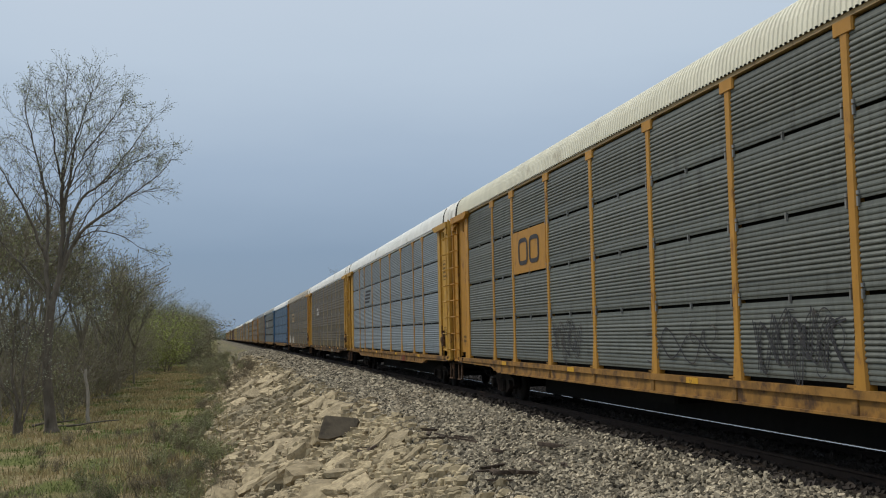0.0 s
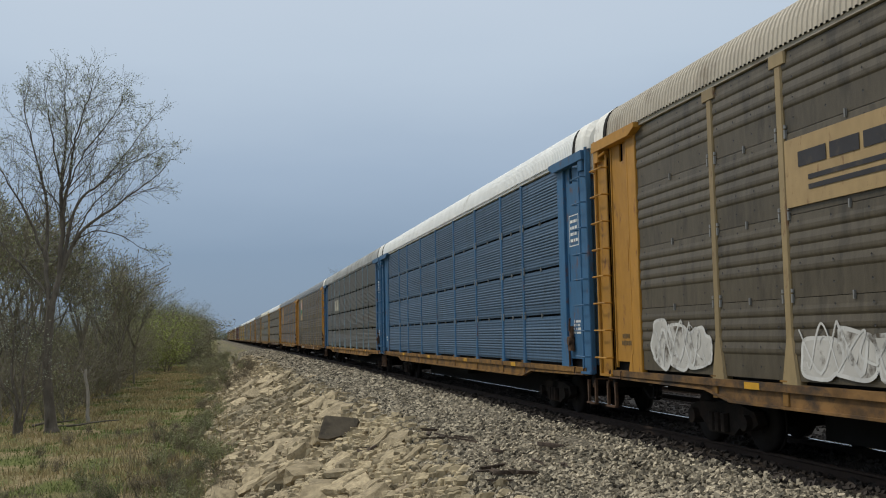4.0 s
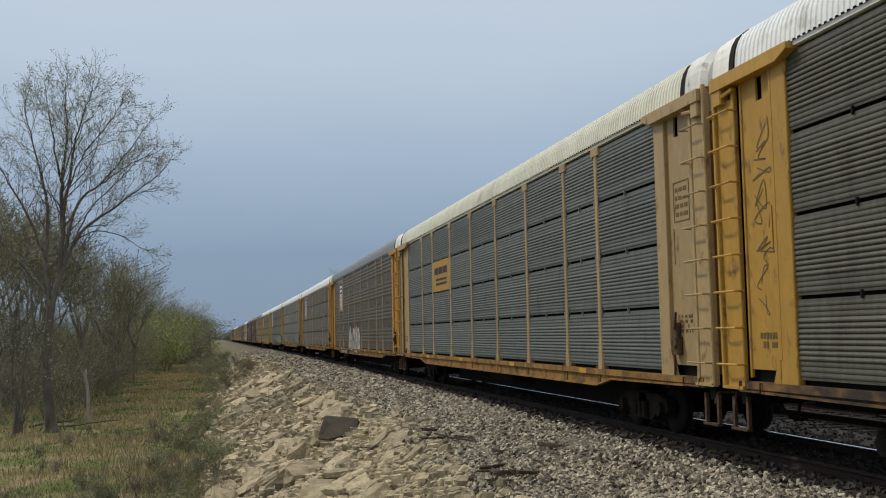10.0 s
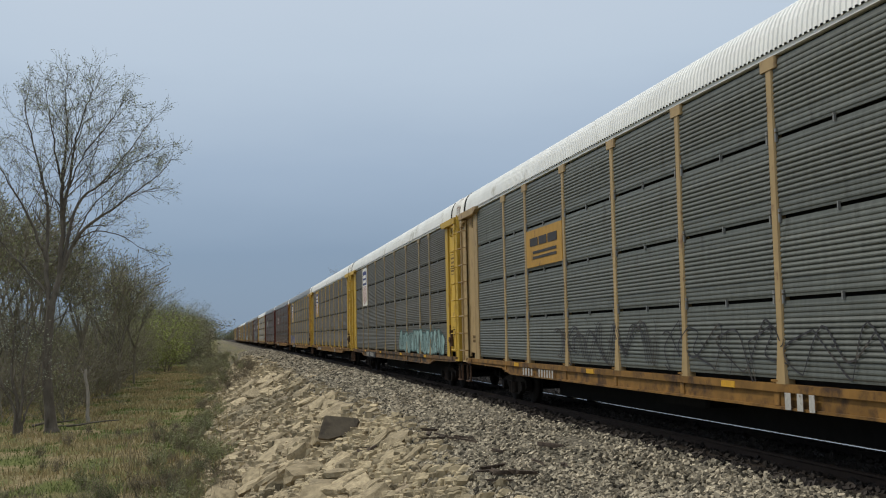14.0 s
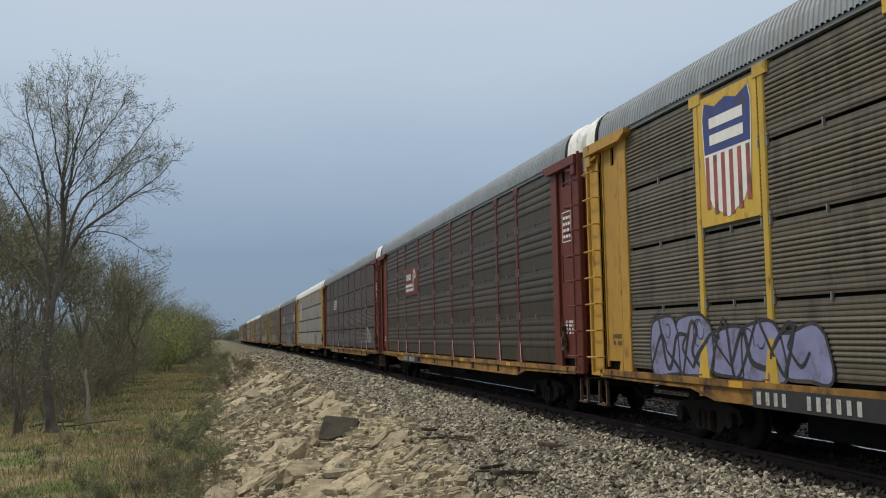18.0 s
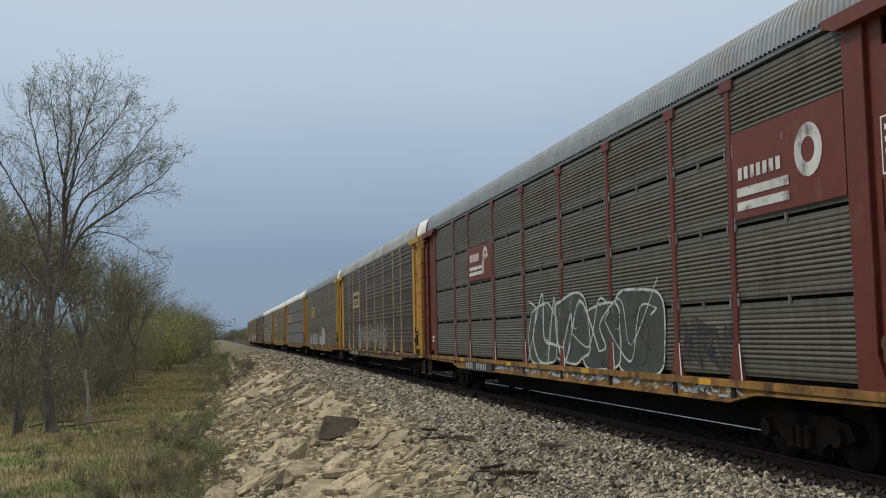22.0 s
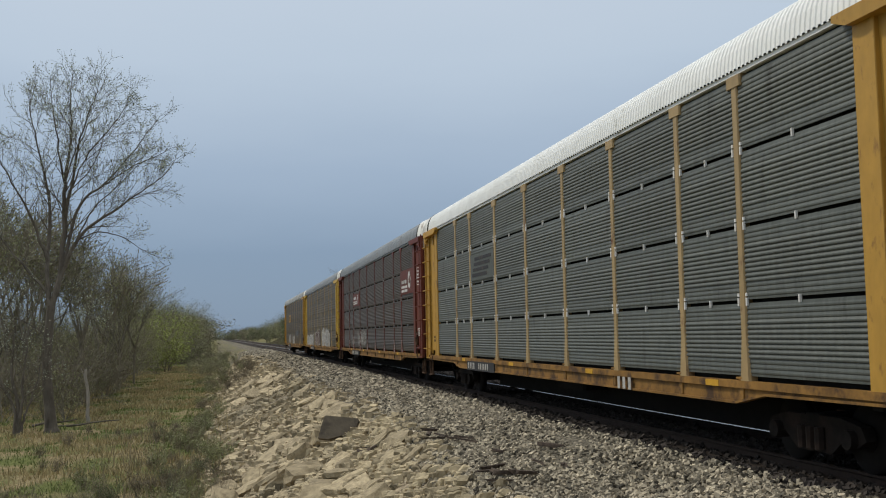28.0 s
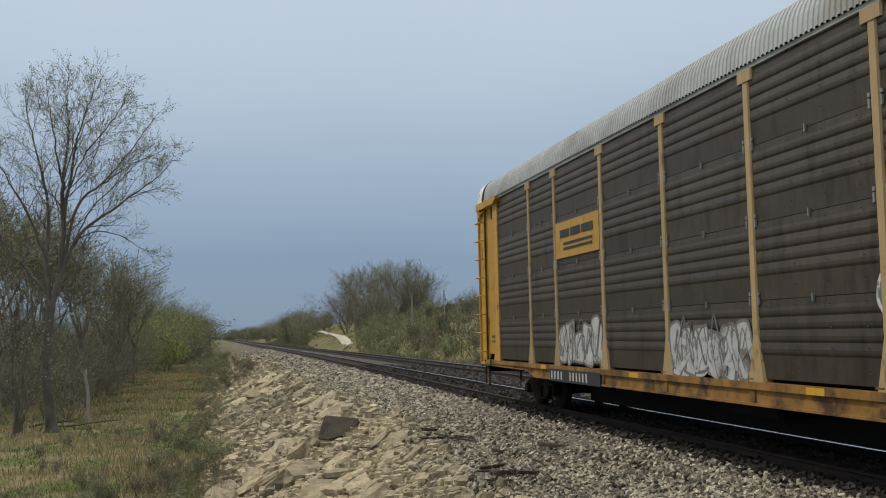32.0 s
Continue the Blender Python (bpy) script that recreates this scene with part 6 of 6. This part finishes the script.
def build_plants():
    rnd = random.Random(77)
    twig = dict(slim=0.035, lift=1.3)
    mixed = dict(slim=0.3, lift=0.6)
    K = {
        "brown_a": plant_kind(1, 5.0, 6, 2, "brown", 0.3, 2, 0.3, **twig), "brown_b": plant_kind(2, 5.0, 6, 2, "brown", 0.3, 2, 0.35, **twig),
        "olive_a": plant_kind(3, 5.0, 6, 2, "olive", 0.09, 5, 0.3, **mixed), "olive_b": plant_kind(4, 5.0, 6, 2, "olive", 0.09, 5, 0.3, **mixed),
        "green": plant_kind(5, 5.0, 6, 2, "green", 0.055, 13, 0.3), "deep": plant_kind(6, 5.0, 6, 2, "deep", 0.07, 9, 0.35), "rust": plant_kind(7, 5.0, 6, 2, "rust", 0.2, 4, 0.35, **mixed),
        "fine_a": plant_kind(14, 5.0, 5, 2, "brown", 0.3, 3, 0.2, **twig), "fine_b": plant_kind(15, 5.0, 5, 2, "olive", 0.085, 4, 0.22, **mixed),
        "fine_tree": plant_kind(16, 10.0, 4, 3, "olive", 0.085, 2, 0.2, True, **mixed),
        "weed_a": plant_kind(21, 5.0, 9, 1, "olive", 0.3, 6, 0.5, slim=0.3, lift=0.8), "weed_b": plant_kind(22, 5.0, 9, 1, "brown", 0.9, 3, 0.5, **twig), "weed_c": plant_kind(23, 5.0, 9, 1, "olive", 0.3, 5, 0.5, slim=0.25, lift=0.8),
        "tall_a": plant_kind(17, 10.0, 5, 2, "brown", 0.4, 4, 0.45, **twig), "tall_b": plant_kind(18, 10.0, 5, 2, "olive", 0.08, 11, 0.34, **mixed), "tall_c": plant_kind(19, 10.0, 5, 2, "olive", 0.078, 10, 0.34, **mixed),
    }
    for name, leaf in (("far_brown", "brown"), ("far_olive", "olive"), ("far_green", "deep")):
        K[name] = plant_kind(len(name), 10.0, 7, 1, leaf, 0.19, 11, 0.55)
    text = {"brown_a": "bare brown thicket shrub", "brown_b": "bare brown thicket shrub", "olive_a": "olive-brown budding thicket shrub", "olive_b": "olive-brown budding thicket shrub",
            "green": "fresh yellow-green spring bush", "deep": "dark green bush on the slope", "rust": "reddish dry brush on the slope",
            "fine_a": "leafless brown twiggy shrub", "fine_b": "twiggy shrub with small buds", "fine_tree": "thin budding tree in the wood's edge",
            "weed_a": "low green weeds on the bank", "weed_b": "low dry weeds on the bank", "weed_c": "low olive weeds on the bank",
            "tall_a": "bare many-stemmed tree in the wood's edge", "tall_b": "budding many-stemmed tree in the wood's edge", "tall_c": "budding many-stemmed tree in the wood's edge"}

    far = []

    def put(kind, x, y, s, group):
        if y > 270:
            far.append((kind, x, y, s))
            return
        tree = "tree" in kind or "tall" in kind
        weed = "weed" in kind
        plant("thicket_tree" if tree else "weed_clump" if weed else "thicket_shrub", text[kind], "tree" if tree else "weeds" if weed else "shrub", group, K[kind], x, y, s, rnd.uniform(0, 360))

    def edge(y):
        """The wood's edge left of the field, which it closes far off."""
        return -9.2 + max(0.0, min(y - 190, 50)) * 0.2

    left = "thicket beside the field"
    for i in range(44):
        y = 66 + 46 * rnd.random()
        x = edge(y) + 0.3 - 11 * rnd.random() ** 1.2
        k = rnd.choice(["fine_a", "fine_b", "fine_b", "olive_a", "brown_a"])
        put(k, x, y, rnd.uniform(0.6, 1.3), left)
    # slender trees that stand over the thicket
    for x, y, s in ((-10.1, 110, 1.42), (-9.4, 118, 1.2), (-11.6, 104, 1.4), (-13.4, 96, 1.7), (-15.2, 90, 1.8), (-17.6, 94, 1.9), (-15.0, 82, 1.7), (-12.6, 115, 1.75), (-17.0, 104, 1.9), (-13.8, 88, 1.6), (-16.4, 86, 1.9), (-14.6, 100, 1.8), (-18.6, 98, 2.0), (-11.0, 116, 1.45), (-9.6, 122, 1.35), (-8.6, 128, 1.25), (-9.0, 112, 1.2), (-10.6, 126, 1.5)):
        put("fine_tree", x, y, s * (0.92 if x < -12 else 1.0), left)
    for i in range(34):
        y = 88 + 60 * rnd.random()
        x = edge(y) - 0.8 - 13 * rnd.random()
        put(rnd.choice(["tall_a", "tall_b", "tall_c", "tall_c"]), x, y, rnd.uniform(0.8, 1.15), left)
    for i in range(72):
        y = 125 + 140 * rnd.random()
        x = edge(y) - 0.6 - 13 * rnd.random() ** 1.5
        put(rnd.choice(["olive_b", "olive_a", "tall_a", "tall_b", "tall_c"]), x, y, rnd.uniform(0.85, 1.15), left)
    for i in range(34):
        y = 205 + 60 * rnd.random()
        put(rnd.choice(["tall_b", "tall_c"]), -y * rnd.uniform(0.026, 0.082), y, rnd.uniform(1.3, 1.6), left)
    for x, y, s in ((-6.5, 168, 2.2), (-7.9, 174, 2.1), (-7.0, 190, 2.0), (-7.6, 164, 1.3), (-8.4, 205, 1.5)):
        put("green", x, y, s, left)
    for i in range(80):
        y = 225 + 420 * rnd.random() ** 1.5
        x = min(-2.6 - max(0, 330 - y) * 0.02, edge(y)) - 13 * rnd.random() ** 1.6
        put(rnd.choice(["tall_b", "tall_c"]), x, y, rnd.uniform(1.1, 1.4) + max(0, y - 300) * 0.0022, left)
    ditch = "weedy bushes along the foot of the bank"
    for i in range(110):
        y = 22 + 130 * rnd.random() ** 1.4
        x = -0.9 + (y - 60) * 0.016 * (y > 60) + rnd.gauss(0, 0.7)
        put(rnd.choice(["weed_a", "weed_b", "weed_c"]), x, y, rnd.uniform(0.08, 0.22), ditch)
    for i in range(90):
        y = 19 + 45 * rnd.random() ** 1.2
        put(rnd.choice(["weed_b", "weed_b", "weed_c"]), rnd.uniform(-7, 0.3) if i % 3 else rnd.uniform(-2.5, 0.3), y, rnd.uniform(0.07, 0.22), ditch)
    for i in range(46):
        y = 23 + 16 * rnd.random()
        put(rnd.choice(["olive_a", "deep", "fine_b", "olive_b"]), -0.5 - 3.6 * rnd.random() ** 1.2, y, rnd.uniform(0.10, 0.2), ditch)
    put("green", -0.85, 36.0, 0.14, ditch)
    put("deep", -0.6, 40.5, 0.2, ditch)
    for i in range(60):
        y = 85 + 170 * rnd.random()
        put(rnd.choice(["weed_a", "weed_b", "weed_c"]), rnd.uniform(-1.5, 3.0), y, rnd.uniform(0.14, 0.34), ditch)
    for i in range(36):                            # brush that closes the foot of the bank far off
        y = 125 + 130 * rnd.random()
        put(rnd.choice(["olive_a", "olive_b", "brown_a"]), rnd.uniform(-4.5, 1.2) + (y - 125) * 0.012, y, rnd.uniform(0.25, 0.5), ditch)
    for i in range(70):                            # the wood behind which the line swings away
        y = 960 + 150 * rnd.random()
        put(rnd.choice(["tall_b", "tall_c", "tall_a"]), -8 + 50 * rnd.random(), y, rnd.uniform(0.9, 1.25) + i * 0.002, ditch)
    right = "scrub on the slope beyond the tracks"
    for i in range(60):
        y = 75 + 190 * rnd.random()
        x = 20.5 + 34 * rnd.random() ** 1.3
        if 0.08 < x / y < 0.124:
            continue
        put(rnd.choice(["brown_a", "brown_b", "olive_a", "olive_b", "deep", "rust", "green"] if x < 32 else ["brown_b", "olive_a", "rust", "brown_a"]), x, y, rnd.uniform(0.4, 0.85), right)
    for i in range(110):
        y = 70 + 190 * rnd.random()
        x = 19.0 + 20 * rnd.random() ** 1.4
        put(rnd.choice(["weed_a", "weed_b", "weed_c", "weed_c"]), x, y, rnd.uniform(0.05, 0.12) if 0.08 < x / y < 0.124 else rnd.uniform(0.25, 0.6), right)
    for i in range(34):
        y = 205 + 60 * rnd.random()
        x = y * rnd.uniform(0.112, 0.19)
        put(rnd.choice(["tall_a", "tall_b", "fine_tree", "tall_c"]), x, y, rnd.uniform(0.85, 1.3), right)
    for i in range(110):
        y = 255 + 700 * rnd.random() ** 1.4
        x = 19 + 36 * rnd.random() ** 1.4
        put(rnd.choice(["tall_b", "tall_c", "brown_a", "olive_a", "tall_a"]), x, y, rnd.uniform(0.7, 1.1), right)
    for i in range(150):
        y = 215 + 800 * rnd.random() ** 1.5
        x = 20.5 + 12 * rnd.random() ** 1.3 + 0.012 * max(0, y - 300)
        if 0.083 < x / y < 0.122:
            continue
        put(rnd.choice(["tall_b", "tall_c", "tall_a"]), x, y, rnd.uniform(0.75, 1.05), right)
    for name in ("far_brown", "far_olive", "far_green"):
        mine = [p for i, p in enumerate(far) if name == ("far_brown", "far_olive", "far_olive", "far_green")[i % 4]]
        for n, me in enumerate(K[name]):
            v = np.empty(len(me.vertices) * 3, np.float32)
            me.vertices.foreach_get("co", v)
            v = v.reshape(-1, 3)
            f = np.array([list(q.vertices) for q in me.polygons])
            vs, fs = [], []
            for j, (kind, x, y, s) in enumerate(mine):
                if not kind.startswith("tall"):
                    s *= 0.55
                a = rnd.uniform(0, 6.283)
                r = np.array([[math.cos(a), -math.sin(a), 0], [math.sin(a), math.cos(a), 0], [0, 0, 1]])
                vs.append(v @ r.T * s + np.array([x, y, ground_z(x, y)]))
                fs.append(f + j * len(v))
            if vs:
                o = new("far_wood", quick("far_wood", np.concatenate(vs), np.concatenate(fs), me.materials[0]))
                tagged(o, "distant budding wood along the line", "wood", "", "stuff")


def settle():
    """Lays the scenery, planned along a line a little askew and longer, out beside the track."""
    def moved(x, y, z):
        w = min(1.0, max(0.0, (6.9 - x) / 3.5, (x - 15.0) / 5.0))
        along = y * 0.9163 - w * (0.0253 * x + 0.0136 * (z - EYE[2]))
        return Vector((x - w * 0.0067 * (x + y - 1.2 * (z - EYE[2])) - bend(along)[0], along, z - w * (0.0107 * x - 0.0009 * y)))
    for o in list(scene.objects):
        if o.parent or o.type not in ("MESH", "EMPTY") or o in cars or o.name.startswith("railway_track"):
            continue
        if o.location.length > 0.01:
            o.location = moved(*o.location)
            continue
        for q in (o, *o.children):
            if q.location.length > 0.01:
                q.location = moved(*q.location)
            elif q.data:
                v = np.empty(len(q.data.vertices) * 3, np.float32)
                q.data.vertices.foreach_get("co", v)
                x, y, z = v.reshape(-1, 3).T.copy()
                w = np.clip(np.maximum((6.9 - x) / 3.5, (x - 15.0) / 5.0), 0, 1)
                along = y * 0.9163 - w * (0.0253 * x + 0.0136 * (z - EYE[2]))
                swing = 0.00525 * (along - 95.0 + np.sqrt((along - 95.0) ** 2 + 625.0)) * (along < 1100)
                u = np.stack([x - w * 0.0067 * (x + y - 1.2 * (z - EYE[2])) - swing, along, z - w * (0.0107 * x - 0.0009 * y)], 1)
                q.data.vertices.foreach_set("co", u.astype(np.float32).ravel())
                q.data.update()


def motions():
    for car in cars:
        rows = []
        for t in range(33):
            y = car["middle"] - run(t)
            off, slope = bend(y)
            rows.append((float(t), pose(TRACK_X - off, y, 0, 0, 0, math.degrees(math.atan(slope)))))
        walk(car, rows)
    # the crown of the tall tree leans and swings in the gusts
    sway = [(0, 0.1), (1.5, 0.0), (3.0, -0.35), (5.0, 0), (8, 0.05), (10, 0), (12, -0.3), (13.5, 0), (16.5, 0.2), (18, 0.5), (19.5, 0.9), (21, 0.7), (22, 1.4), (23, 2.0), (24, 1.2), (25.5, 1.6), (27.5, 1.6), (29, 1.3), (30, 1.0), (31, 0.6), (32, 0.5)]
    walk(crown, [(t, pose(0, 0, 6.6, 0, a * 0.85, 0)) for t, a in sway])


build_ground()
build_rails()
for k, spec in enumerate(CARS):
    c = build_car(k, spec)
    dress(k, c)
    cars.append(c)
build_litter()
build_gravel_track()
build_poles()
crown = big_tree(-8.7, 64.0)
build_coppice()
build_snag()
build_plants()
build_grass()
build_bank()
build_ballast()
settle()
motions()
